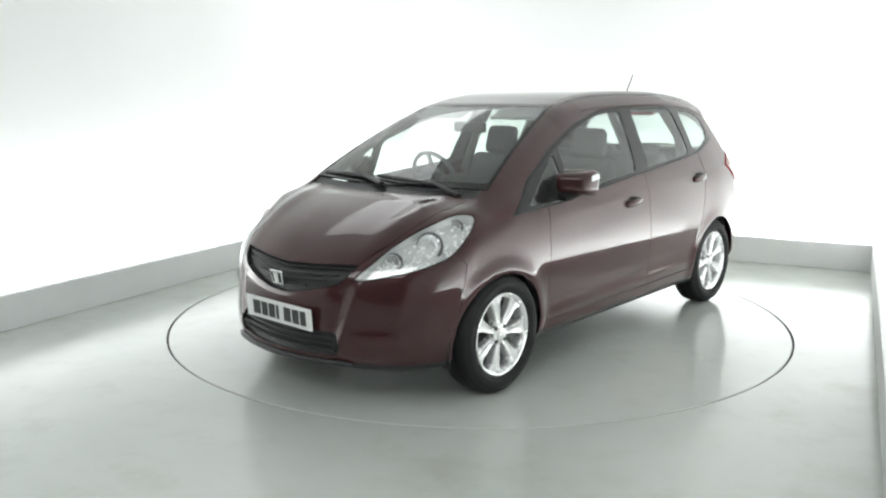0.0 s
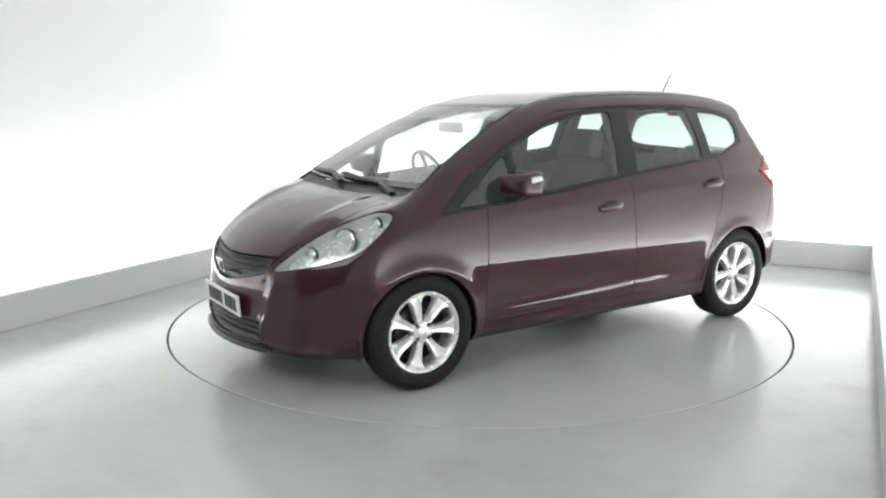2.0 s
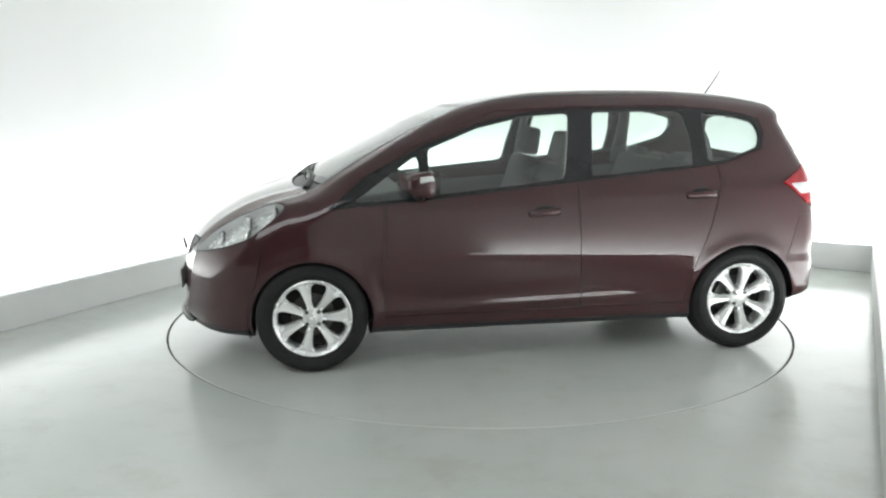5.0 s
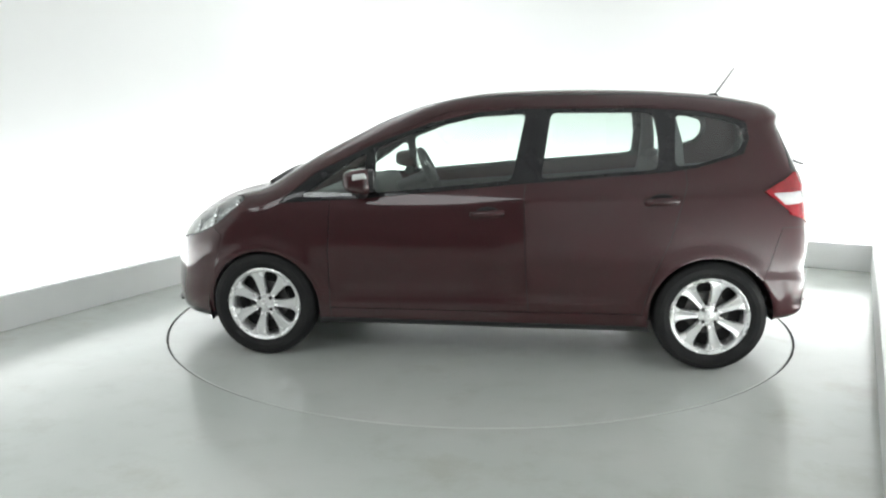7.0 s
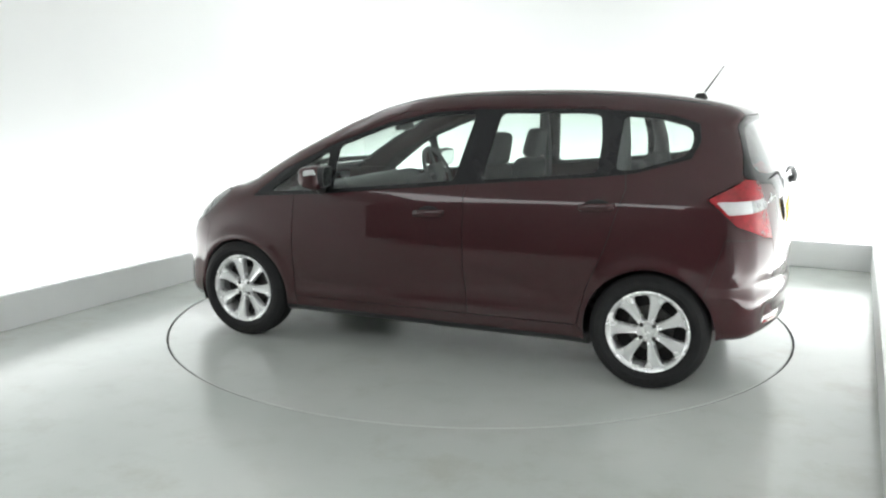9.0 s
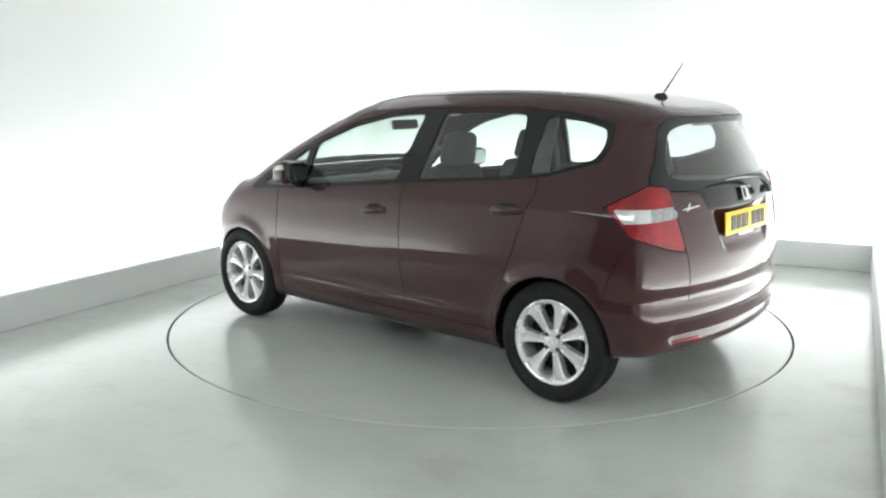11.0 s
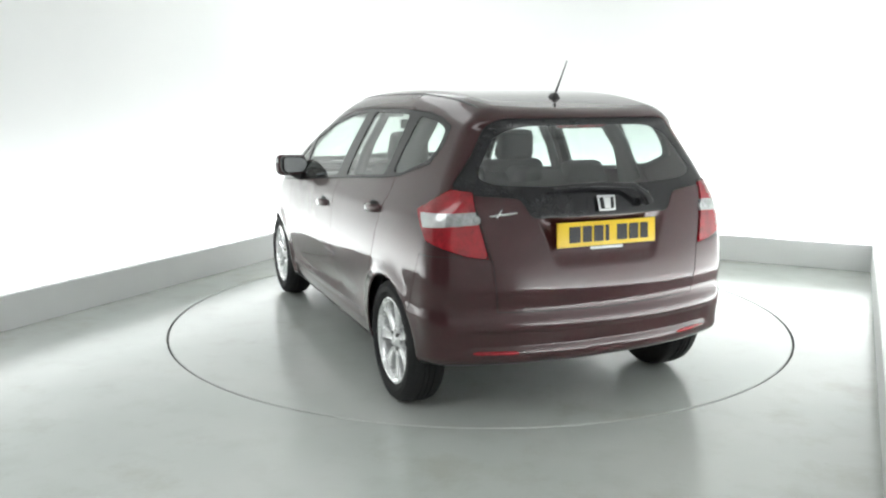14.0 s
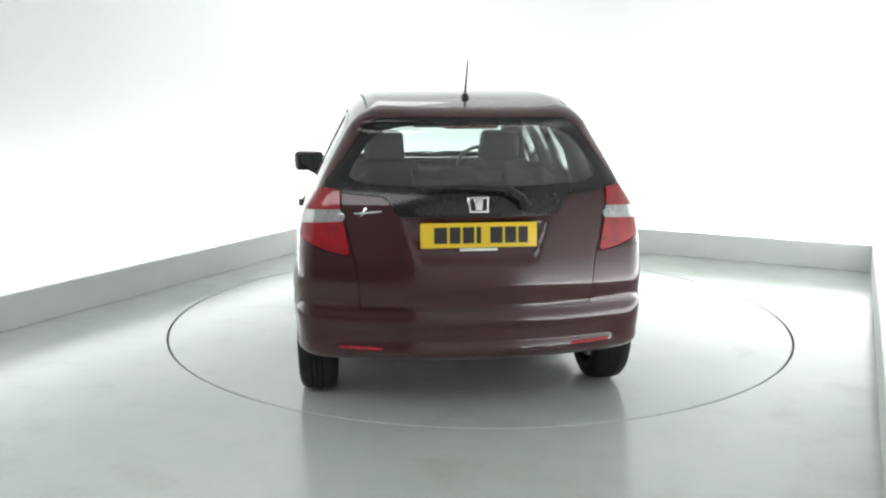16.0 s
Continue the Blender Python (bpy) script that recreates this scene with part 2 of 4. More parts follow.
# turntable
turntable = tagged(new("turntable"), "round glossy grey turntable set flush in the floor", "turntable")
part("disc", lathe_bm([(0.02, -0.05), (TABLE_R - 0.004, -0.05), (TABLE_R, -0.046), (TABLE_R, -0.004), (TABLE_R - 0.004, 0.0), (0.02, 0.0)], 180,
                      pose(0, 0, 0, 90, 0, 0)), FLOOR, turntable, angle=30)
part("rim_edge", lathe_bm([(TABLE_R + 0.0005, -0.05), (TABLE_R + 0.004, -0.05), (TABLE_R + 0.004, -0.006), (TABLE_R + 0.0005, -0.005)], 180, pose(0, 0, 0, 90, 0, 0)), SEAM_SHADE, turntable, "dark metal edge of the turntable", angle=30)


# ---- the car's skin ----
def curve(xs, ys):
    """A smooth curve through the stations of a profile."""
    xs, ys = np.array(xs, float), np.array(ys, float)
    h = np.diff(xs)
    s = np.diff(ys) / h
    m = np.concatenate([[s[0]], (s[:-1] * h[1:] + s[1:] * h[:-1]) / (h[1:] + h[:-1]), [s[-1]]])
    def at(x):
        x = np.asarray(x, float)
        i = np.clip(np.searchsorted(xs, x) - 1, 0, len(h) - 1)
        d = h[i]
        u = np.clip((x - xs[i]) / d, -1.5, 2.5)
        c = np.clip(u, 0, 1)
        a, b = ys[i], ys[i + 1]
        p = (2*c**3 - 3*c*c + 1)*a + (c**3 - 2*c*c + c)*d*m[i] + (3*c*c - 2*c**3)*b + (c**3 - c*c)*d*m[i + 1]
        return p + np.where(u < 0, u*d*m[i], 0) + np.where(u > 1, (u - 1)*d*m[i + 1], 0)
    return at
def smax(a, b, k):
    h = np.maximum(k - np.abs(a - b), 0) / k
    return np.maximum(a, b) + h*h*k*0.25
def bump(v, c, w):
    return np.exp(-((v - c) / w)**2)
TOP = curve([-1.72, -1.64, -1.54, -1.32, -0.98, -0.63, -0.285, 0.07, 0.25, 0.42, 0.62, 0.80, 1.0, 1.17, 1.27, 1.34, 1.45, 1.66, 1.85, 1.97, 2.06],
            [1.39, 1.418, 1.443, 1.483, 1.513, 1.523, 1.519, 1.496, 1.465, 1.43, 1.358, 1.273, 1.172, 1.075, 1.012, 0.978, 0.948, 0.872, 0.770, 0.672, 0.57])
FRONT = curve([0.10, 0.20, 0.25, 0.33, 0.42, 0.52, 0.60, 0.66, 0.72, 0.85], [1.95, 2.0, 2.02, 2.025, 2.015, 2.01, 2.0, 1.985, 1.955, 1.84])
REAR = curve([0.15, 0.24, 0.30, 0.34, 0.375, 0.42, 0.475, 0.50, 0.54, 0.57, 0.60, 0.63, 0.645, 0.68, 0.72, 0.76, 0.80, 0.95, 1.03, 1.15, 1.28, 1.34, 1.375, 1.42, 1.5],
             [1.79, 1.82, 1.855, 1.878, 1.877, 1.880, 1.885, 1.8835, 1.873, 1.8705, 1.8745, 1.8795, 1.8805, 1.8795, 1.8765, 1.872, 1.8655, 1.838, 1.82, 1.765, 1.70, 1.675, 1.685, 1.67, 1.58])
SIDE = curve([0.15, 0.22, 0.30, 0.40, 0.50, 0.56, 0.59, 0.61, 0.65, 0.70, 0.75, 0.80, 0.85, 0.90, 0.95, 1.02, 1.15, 1.30, 1.42, 1.5],
             [0.77, 0.80, 0.820, 0.831, 0.841, 0.847, 0.8495, 0.850, 0.8493, 0.8472, 0.8435, 0.8385, 0.832, 0.823, 0.810, 0.776, 0.72, 0.645, 0.58, 0.53])
PLAN = curve([-2.0, -1.7, -1.4, -1.0, -0.4, 0.4, 1.0, 1.3, 1.6, 1.8, 2.1], [0.09, 0.038, 0.012, 0.002, 0, 0, 0.004, 0.018, 0.055, 0.095, 0.19])
def body(x, y, z):
    """Below nought inside the car's outer skin, nought on it, in about metres."""
    a = np.abs(y)
    up = np.clip((z - 0.95) / 0.45, 0, 1)
    side = SIDE(z) - PLAN(x) - 0.05*up*np.clip((-x - 0.9)/0.8, 0, 1)
    # pressed crease low on the doors, and the lips of the arches
    run = np.clip((x + 0.95)/0.5, 0, 1)*np.clip((0.95 - x)/0.2, 0, 1)
    side = side + 0.005*run*bump(z, 0.345 - 0.022*x, 0.024) - 0.004*run*bump(z, 0.41 - 0.022*x, 0.045)
    for c in (1.25, -1.25):
        side = side + 0.014*bump(np.hypot(x - c, z - 0.30), 0.335, 0.05)*(z > 0.15)
    side = side + 0.012*np.clip((-x - 1.42)/0.2, 0, 1)*np.clip((0.56 - z)/0.04, 0, 1)
    # shoulder line through the door handles
    side = side + 0.0025*bump(z, 0.90 - 0.055*x, 0.035)*np.clip((1.0 - x)/0.4, 0, 1)
    f_side = (a - side)*0.93
    hood = np.clip((x - 1.15)/0.3, 0, 1)
    roof = np.clip((0.5 - x)/0.3, 0, 1)
    top = TOP(x + (0.12 - 0.07*roof + 0.05*np.clip((x - 1.3)/0.3, 0, 1))*a*a) - (0.05 - 0.023*hood - 0.038*roof)*a*a
    top = top + 0.012*hood*bump(a, 0.42 + 0.12*(1.9 - x), 0.07)
    f_top = (z - top)*0.90
    front = FRONT(z) - 0.48*a*a - 0.12*a**4
    # set-back middle of the nose inside a sharp ridge from the lamp's inner end down to the lip
    ease = lambda v: np.clip(v, 0, 1)**2*(3 - 2*np.clip(v, 0, 1))
    ridge = 0.385 + 0.26*np.clip(z - 0.28, 0, 0.4)
    band = ease((z - 0.24)/0.05)*ease((0.66 - z)/0.10)
    front = front - 0.015*band*ease((ridge - a)/0.07) + 0.007*band*np.exp(-np.abs(a - ridge)/0.03)
    f_front = (x - front)*0.9
    rear = REAR(z) - 0.20*a*a - 0.09*a**4 - 0.05*np.clip((z-1.0)/0.3, 0, 1)*a*a
    # hollow round the number plate
    half = 0.27 + 0.36*np.clip(z - 0.745, 0, 0.25)
    rear = rear - 0.016*ease((half - a)/0.045)*ease((z - 0.735)/0.06)*ease((0.97 - z)/0.05)
    # sunk panel across the bumper
    rear = rear - 0.008*ease((0.68 - a)/0.08)*ease((z - 0.368)/0.03)*ease((0.472 - z)/0.018)
    f_rear = (-x - rear)*0.95
    f = smax(f_side, f_top, 0.13 - 0.035*roof)
    f = smax(f, f_front, 0.12)
    f = smax(f, f_rear, 0.075)
    return smax(f, 0.19 + 0.105*np.clip((-x - 1.40)/0.2, 0, 1) - z, 0.05)


def skin_half(h=0.0155):
    """Surface nets over the car's left half, pulled onto the skin and evened out."""
    xs, ys, zs = np.arange(-2.0, 2.13, h), np.arange(-2 * h, 0.93, h), np.arange(0.10, 1.60, h)
    X, Y, Z = np.meshgrid(xs, ys, zs, indexing="ij")
    f = body(X, Y, Z)
    neg = f < 0
    corners = [(i, j, k) for i in (0, 1) for j in (0, 1) for k in (0, 1)]
    n = tuple(s - 1 for s in f.shape)
    cut_ = lambda A, o: A[o[0]:o[0] + n[0], o[1]:o[1] + n[1], o[2]:o[2] + n[2]]
    count = sum(cut_(neg, o).astype(int) for o in corners)
    live = (count > 0) & (count < 8)
    acc, num = np.zeros(n + (3,)), np.zeros(n)
    for a in corners:
        for ax in range(3):
            if a[ax]:
                continue
            b = tuple(a[i] + (i == ax) for i in range(3))
            fa, fb = cut_(f, a), cut_(f, b)
            cross = (fa < 0) != (fb < 0)
            t = np.where(cross, fa / np.where(cross, fa - fb, 1), 0)
            for i in range(3):
                acc[..., i] += np.where(cross, a[i] + (t if i == ax else 0), 0)
            num += cross
    idx = -np.ones(n, int)
    idx[live] = np.arange(live.sum())
    where = np.argwhere(live)
    V = (acc[live] / num[live][:, None] + where) * h + np.array([xs[0], ys[0], zs[0]])
    faces = []
    for ax in range(3):
        o = [0, 0, 0]
        o[ax] = 1
        a = neg[tuple(slice(1, -1) if i != ax else slice(0, -1) for i in range(3))]
        b = neg[tuple(slice(1, -1) if i != ax else slice(1, None) for i in range(3))]
        p = np.argwhere(a != b)
        flip = a[tuple(p.T)]
        u, w = (ax + 1) % 3, (ax + 2) % 3
        base = p.copy()
        quad = []
        for du, dw in ((0, 0), (1, 0), (1, 1), (0, 1)):
            q = base.copy()
            q[:, u] += du
            q[:, w] += dw
            quad.append(idx[tuple(q.T)])
        quad = np.array(quad).T
        quad[~flip] = quad[~flip][:, ::-1]
        faces.append(quad)
    Q = np.concatenate(faces)
    F = np.concatenate([Q[:, [0, 1, 2]], Q[:, [0, 2, 3]]])
    E = np.concatenate([Q[:, [0, 1]], Q[:, [1, 2]], Q[:, [2, 3]], Q[:, [3, 0]]])
    deg = np.bincount(E.ravel(), minlength=len(V))[:, None].clip(1)
    for step in range(6):
        V = pull(V)
        if step < 4:
            s = np.zeros_like(V)
            np.add.at(s, E[:, 0], V[E[:, 1]])
            np.add.at(s, E[:, 1], V[E[:, 0]])
            V = V * 0.5 + 0.5 * s / deg
    return V, F


def gradient(V, e=2e-3):
    g = np.stack([body(*(V + e * d).T) - body(*(V - e * d).T) for d in np.eye(3)], -1) / (2 * e)
    return g


def pull(V):
    for _ in range(2):
        g = gradient(V)
        V = V - (body(*V.T) / (g * g).sum(1).clip(0.05))[:, None] * g
    return V


def outward(V):
    g = gradient(V, 4e-3)
    return g / np.linalg.norm(g, axis=1, keepdims=True).clip(1e-9)


def cut(mesh, g):
    """Cuts a triangle mesh along g = 0: what lies below, what lies above."""
    V, F = mesh
    if not len(F):
        return mesh, mesh
    d = g(*V.T)
    s = d[F] < 0
    k = s.sum(1)
    below, above = list(F[k == 3]), list(F[k == 0])
    extra, seen = [], {}

    def mid(a, b):
        key = (min(a, b), max(a, b))
        if key not in seen:
            t = d[a] / (d[a] - d[b])
            seen[key] = len(V) + len(extra)
            extra.append(V[a] + t * (V[b] - V[a]))
        return seen[key]

    for f, si in zip(F[(k == 1) | (k == 2)], s[(k == 1) | (k == 2)]):
        lone = si.sum() == 1
        i = int(np.argmax(si)) if lone else int(np.argmin(si))
        a, b, c = int(f[i]), int(f[(i + 1) % 3]), int(f[(i + 2) % 3])
        p, q = mid(a, b), mid(a, c)
        one, two = [(a, p, q)], [(p, b, c), (p, c, q)]
        below += one if lone else two
        above += two if lone else one
    W = np.vstack([V, np.array(extra)]) if extra else V

    def trim(fs):
        fs = np.array(fs, int).reshape(-1, 3)
        used, inv = np.unique(fs, return_inverse=True)
        return W[used], inv.reshape(-1, 3)
    return trim(below), trim(above)


SEAMS = []


def panel(mesh, g, gap=0.004):
    """Takes a panel out of the skin and leaves a shut line round it."""
    inside, rest = cut(mesh, lambda x, y, z: g(x, y, z) + gap / 2)
    if gap:
        line, rest = cut(rest, lambda x, y, z: g(x, y, z) - gap / 2)
        SEAMS.append(line)
    return inside, rest


def outline(points):
    """Signed distance to a closed outline in a plane, below nought inside."""
    P = np.array(points, float)
    A, B = P, np.roll(P, -1, 0)

    def sd(u, v):
        best, inside = np.full(u.shape, 1e9), np.zeros(u.shape, bool)
        for (ax, ay), (bx, by) in zip(A, B):
            ex, ey = bx - ax, by - ay
            t = np.clip(((u - ax) * ex + (v - ay) * ey) / (ex * ex + ey * ey), 0, 1)
            best = np.minimum(best, (u - ax - t * ex)**2 + (v - ay - t * ey)**2)
            if ay != by:
                inside ^= ((ay > v) != (by > v)) & (u < ex * (v - ay) / (by - ay) + ax)
        return np.where(inside, -1, 1) * np.sqrt(best)
    return sd


def rounded(points, r=0.04):
    """A closed outline with its corners turned into short arcs."""
    out, n = [], len(points)
    for i in range(n):
        p, q, w = (Vector(points[k % n]) for k in (i - 1, i, i + 1))
        a, b = q + (p - q) * min(0.45, r / (p - q).length), q + (w - q) * min(0.45, r / (w - q).length)
        out += [tuple((a * (1 - t) + q * t) * (1 - t) + (q * (1 - t) + b * t) * t) for t in (0, 0.25, 0.5, 0.75, 1)]
    return out


def mirrored(mesh):
    V, F = mesh
    return V * np.array([1, -1, 1]), F[:, ::-1]


def joined(*meshes):
    Vs, Fs, n = [], [], 0
    for V, F in meshes:
        Vs.append(V)
        Fs.append(F + n)
        n += len(V)
    return np.vstack(Vs), np.vstack(Fs)


def both_sides(mesh):
    """The left half and its mirror image, welded along the middle."""
    V, F = joined(mesh, mirrored(mesh))
    n = len(mesh[0])
    i = np.arange(2 * n)
    on = np.where(np.abs(mesh[0][:, 1]) < 1e-6)[0]
    i[on + n] = on
    F = i[F]
    used, inv = np.unique(F, return_inverse=True)
    return V[used], inv.reshape(-1, 3)


def shifted(mesh, d):
    V, F = mesh
    return V + d * outward(V), F


def rim(mesh, depth):
    """The panel's edge turned inwards, as a strip of its own."""
    V, F = mesh
    E = np.concatenate([F[:, [0, 1]], F[:, [1, 2]], F[:, [2, 0]]])
    key = np.sort(E, 1)
    _, first, count = np.unique(key, axis=0, return_index=True, return_counts=True)
    E = E[first[count == 1]]
    E = E[np.abs(V[E]).max(1)[:, 1] > 1e-4]
    a, b = V[E[:, 0]], V[E[:, 1]]
    n = outward(np.vstack([a, b])) * depth
    m = len(E)
    W = np.vstack([a, b, b - n[m:], a - n[:m]])
    i = np.arange(m)
    return W, np.concatenate([np.stack([i, i + 3 * m, i + 2 * m], 1), np.stack([i, i + 2 * m, i + m], 1)])


def skin_part(name, mesh, mat, parent, label="", lift=0.0, depth=0.008):
    """A piece of the skin as one mesh: its face, lifted if asked, with a turned-in edge."""
    V, F = mesh
    n = outward(V)
    W, G = V + lift * n, F
    if depth:
        RV, RF = rim(mesh, depth)
        a, b, c = RV[RF[:, 0]], RV[RF[:, 1]], RV[RF[:, 2]]
        fn = np.cross(b - a, c - a)
        rn = np.zeros_like(RV)
        for k in range(3):
            np.add.at(rn, RF[:, k], fn)
        rn /= np.linalg.norm(rn, axis=1, keepdims=True).clip(1e-12)
        G = np.vstack([F, RF + len(V)])
        W = np.vstack([W, RV + lift * outward(RV)])
        n = np.vstack([n, rn])
    return mesh_object(name, W, G, mat, parent, label, n)


def cut_car_skin():
    """Cuts the left half of the skin into its panels."""
    V, F = skin_half()
    skin = cut((V, F), lambda x, y, z: -y)[0]
    P = {}
    step = lambda v, a, b: np.clip((v - a) / (b - a), 0, 1)
    low = lambda x, y, z: z - (0.235 + 0.075 * step(-x, 1.45, 1.6))
    P["under"], skin = cut(skin, low)
    arch = lambda x, y, z: np.maximum(np.minimum(np.hypot(x - 1.25, z - 0.29) - 0.328, np.hypot(x + 1.25, z - 0.305) - 0.330), 0.5 - y)
    skin = cut(skin, arch)[1]
    P["under"] = cut(P["under"], arch)[1]
    high = lambda x, y, z: np.maximum(0.80 - z, 0.42 - y)
    both = lambda g, h: (lambda x, y, z: np.maximum(g(x, y, z), h(x, y, z)))
    sideways = lambda pts: (lambda sd: (lambda x, y, z: sd(x, z)))(outline(pts))
    endways = lambda pts: (lambda sd: (lambda x, y, z: sd(y, z)))(outline(pts))
    above = lambda pts: (lambda sd: (lambda x, y, z: sd(x, y)))(outline(pts))
    # side windows
    dlo = sideways([(1.15, 0.893), (0.633, 0.930), (-0.205, 1.012), (-0.961, 1.078), (-1.146, 1.102), (-1.405, 1.178), (-1.44, 1.26), (-1.427, 1.348),
                    (-1.30, 1.385), (-1.161, 1.405), (-0.854, 1.42), (-0.23, 1.416), (0.025, 1.398), (0.31, 1.335), (0.62, 1.222), (0.95, 1.06)])
    D, skin = panel(skin, both(dlo, high), 0.004)
    panes = {"quarter_window": [(1.03, 0.925), (0.68, 1.165), (0.655, 1.165), (0.655, 0.945)],
             "front_window": [(0.60, 1.205), (0.60, 0.955), (-0.165, 1.03), (-0.235, 1.395), (0.025, 1.378), (0.31, 1.315)],
             "rear_window": [(-0.375, 1.40), (-0.83, 1.402), (-0.93, 1.395), (-0.955, 1.25), (-0.95, 1.095), (-0.325, 1.04)],
             "side_rear_window": [(-1.05, 1.39), (-1.25, 1.372), (-1.39, 1.335), (-1.41, 1.26), (-1.38, 1.19), (-1.15, 1.118), (-1.04, 1.11)]}
    for k, pts in panes.items():
        P[k], D = cut(D, sideways(rounded(pts, 0.035)))
    P["window_trim"] = D
    # lamps
    oblique = lambda pts: (lambda sd: (lambda x, y, z: sd((y - x) * 0.7071, z)))(outline(pts))
    lamp = oblique(rounded([(-0.440, 0.895), (-0.458, 0.918), (-0.545, 0.919), (-0.720, 0.850), (-0.857, 0.773), (-1.047, 0.626), (-0.955, 0.638),
                            (-0.727, 0.684), (-0.567, 0.738), (-0.476, 0.832)], 0.055))
    P["headlight"], skin = panel(skin, both(lamp, lambda x, y, z: 1.1 - x), 0.006)
    oblique_r = lambda pts: (lambda sd: (lambda x, y, z: sd((x + y) * 0.7071, z)))(outline(pts))
    tail = oblique_r([(-0.510, 0.985), (-0.69, 1.085), (-0.785, 1.074), (-0.818, 0.96), (-0.875, 0.784), (-0.78, 0.800), (-0.60, 0.862)])
    T, skin = panel(skin, both(tail, lambda x, y, z: x + 1.3), 0.006)
    P["tail_clear"], P["tail_red"] = cut(T, oblique_r([(-0.54, 0.976), (-0.83, 0.992), (-0.84, 0.938), (-0.575, 0.918)]))
    # grilles
    front = lambda x, y, z: 1.4 - x
    P["grille"], skin = panel(skin, both(endways([(-0.1, 0.672), (0.19, 0.684), (0.432, 0.700), (0.40, 0.645), (0.362, 0.605), (0.2, 0.565), (0.05, 0.540), (-0.1, 0.540)]), front), 0.004)
    P["lower_grille"], skin = panel(skin, both(endways([(-0.1, 0.375), (0.36, 0.375), (0.40, 0.30), (0.36, 0.262), (-0.1, 0.255)]), front), 0.0)
    # tailgate glass and tailgate
    back = lambda x, y, z: x + 1.3
    RG, skin = panel(skin, both(endways(rounded([(-0.1, 1.388), (0.43, 1.386), (0.492, 1.355), (0.572, 1.23), (0.684, 1.092), (0.60, 1.060), (0.405, 1.045), (0.36, 0.958), (-0.1, 0.958)], 0.03)), back), 0.004)
    P["rear_screen"], P["rear_screen_surround"] = cut(RG, endways(rounded([(-0.1, 1.355), (0.33, 1.352), (0.46, 1.315), (0.545, 1.19), (0.575, 1.13), (0.50, 1.100), (-0.1, 1.075)], 0.07)))
    # windscreen and scuttle
    bow = lambda x, y: x + 0.22 * y * y
    screen = lambda x, y, z: np.maximum(np.maximum(bow(x, y) - 1.272, 0.395 - bow(x, y)), y - (0.475 + 0.185 * (x - 0.29) / 0.86))
    WS, skin = panel(skin, both(screen, lambda x, y, z: 0.85 - z), 0.004)
    clear = lambda x, y, z: np.maximum(np.maximum(bow(x, y) - 1.225, 0.43 - bow(x, y)), y - (0.455 + 0.185 * (x - 0.29) / 0.86))
    P["windscreen"], P["windscreen_band"] = cut(WS, clear)
    P["scuttle"], skin = panel(skin, both(lambda x, y, z: np.maximum(np.maximum(bow(x, y) - 1.345, 1.268 - bow(x, y)), y - 0.64), lambda x, y, z: 0.8 - z), 0.004)
    P["tailgate"], skin = panel(skin, both(endways([(-0.1, 1.25), (0.44, 1.25), (0.60, 1.14), (0.628, 1.085), (0.612, 1.06), (0.545, 0.76), (0.525, 0.552), (-0.1, 0.540)]), back))
    # bonnet, bumpers, doors
    P["bonnet"], skin = panel(skin, both(above([(1.10, -0.1), (1.10, 0.60), (1.20, 0.615), (1.36, 0.606), (1.58, 0.56), (1.73, 0.508), (1.90, 0.41), (2.2, 0.40), (2.2, -0.1)]), lambda x, y, z: 0.66 - z))
    P["front_bumper"], skin = panel(skin, sideways([(2.3, 0.1), (2.3, 0.80), (1.58, 0.76), (1.50, 0.70), (1.555, 0.46), (1.30, 0.2), (1.30, 0.1)]), 0.0025)
    P["rear_bumper"], skin = panel(skin, sideways([(-2.3, 0.1), (-2.3, 0.80), (-1.60, 0.80), (-1.545, 0.62), (-1.50, 0.46), (-1.30, 0.2), (-1.30, 0.1)]), 0.003)
    side = lambda x, y, z: 0.42 - y
    P["side_sill"], skin = panel(skin, both(sideways([(0.86, 0.1), (0.86, 0.295), (-0.90, 0.305), (-0.98, 0.1)]), side))
    P["front_door"], skin = panel(skin, both(sideways([(0.86, 0.29), (0.862, 0.60), (0.85, 0.92), (0.70, 1.2), (0.2, 1.40), (-0.24, 1.425), (-0.285, 1.30), (-0.235, 0.95), (-0.25, 0.55), (-0.27, 0.29)]), side))
    P["rear_door"], skin = panel(skin, both(sideways([(-0.27, 0.29), (-0.25, 0.55), (-0.235, 0.95), (-0.285, 1.30), (-0.24, 1.425), (-0.95, 1.43), (-1.08, 1.2), (-1.105, 1.02), (-1.02, 0.72), (-0.93, 0.50), (-0.88, 0.29)]), side))
    P["front_fender"], skin = panel(skin, both(lambda x, y, z: np.maximum(0.82 - x, z - (0.99 - 0.05 * y)), lambda x, y, z: 0.3 - y), 0.0)
    P["rear_quarter"], P["roof"] = panel(skin, lambda x, y, z: np.maximum(np.maximum(x + 0.80, z - 1.415), 0.3 - y), 0.0)
    return P, (V, F)


# ---- the car ----
PANELS, WHOLE = cut_car_skin()
car = tagged(new("hatchback_car"), "dark maroon five-door hatchback with silver alloy wheels on a turntable", "car")


def pair(name, key, mat, label="", lift=0.0, depth=0.008):
    """The same panel on both sides."""
    out = []
    for m in (PANELS[key], mirrored(PANELS[key])):
        out.append(skin_part(name, m, mat, car, label, lift, depth))
    return out


def middle(name, key, mat, label="", lift=0.0, depth=0.008, parent=None):
    return skin_part(name, both_sides(PANELS[key]), mat, parent or car, label, lift, depth)


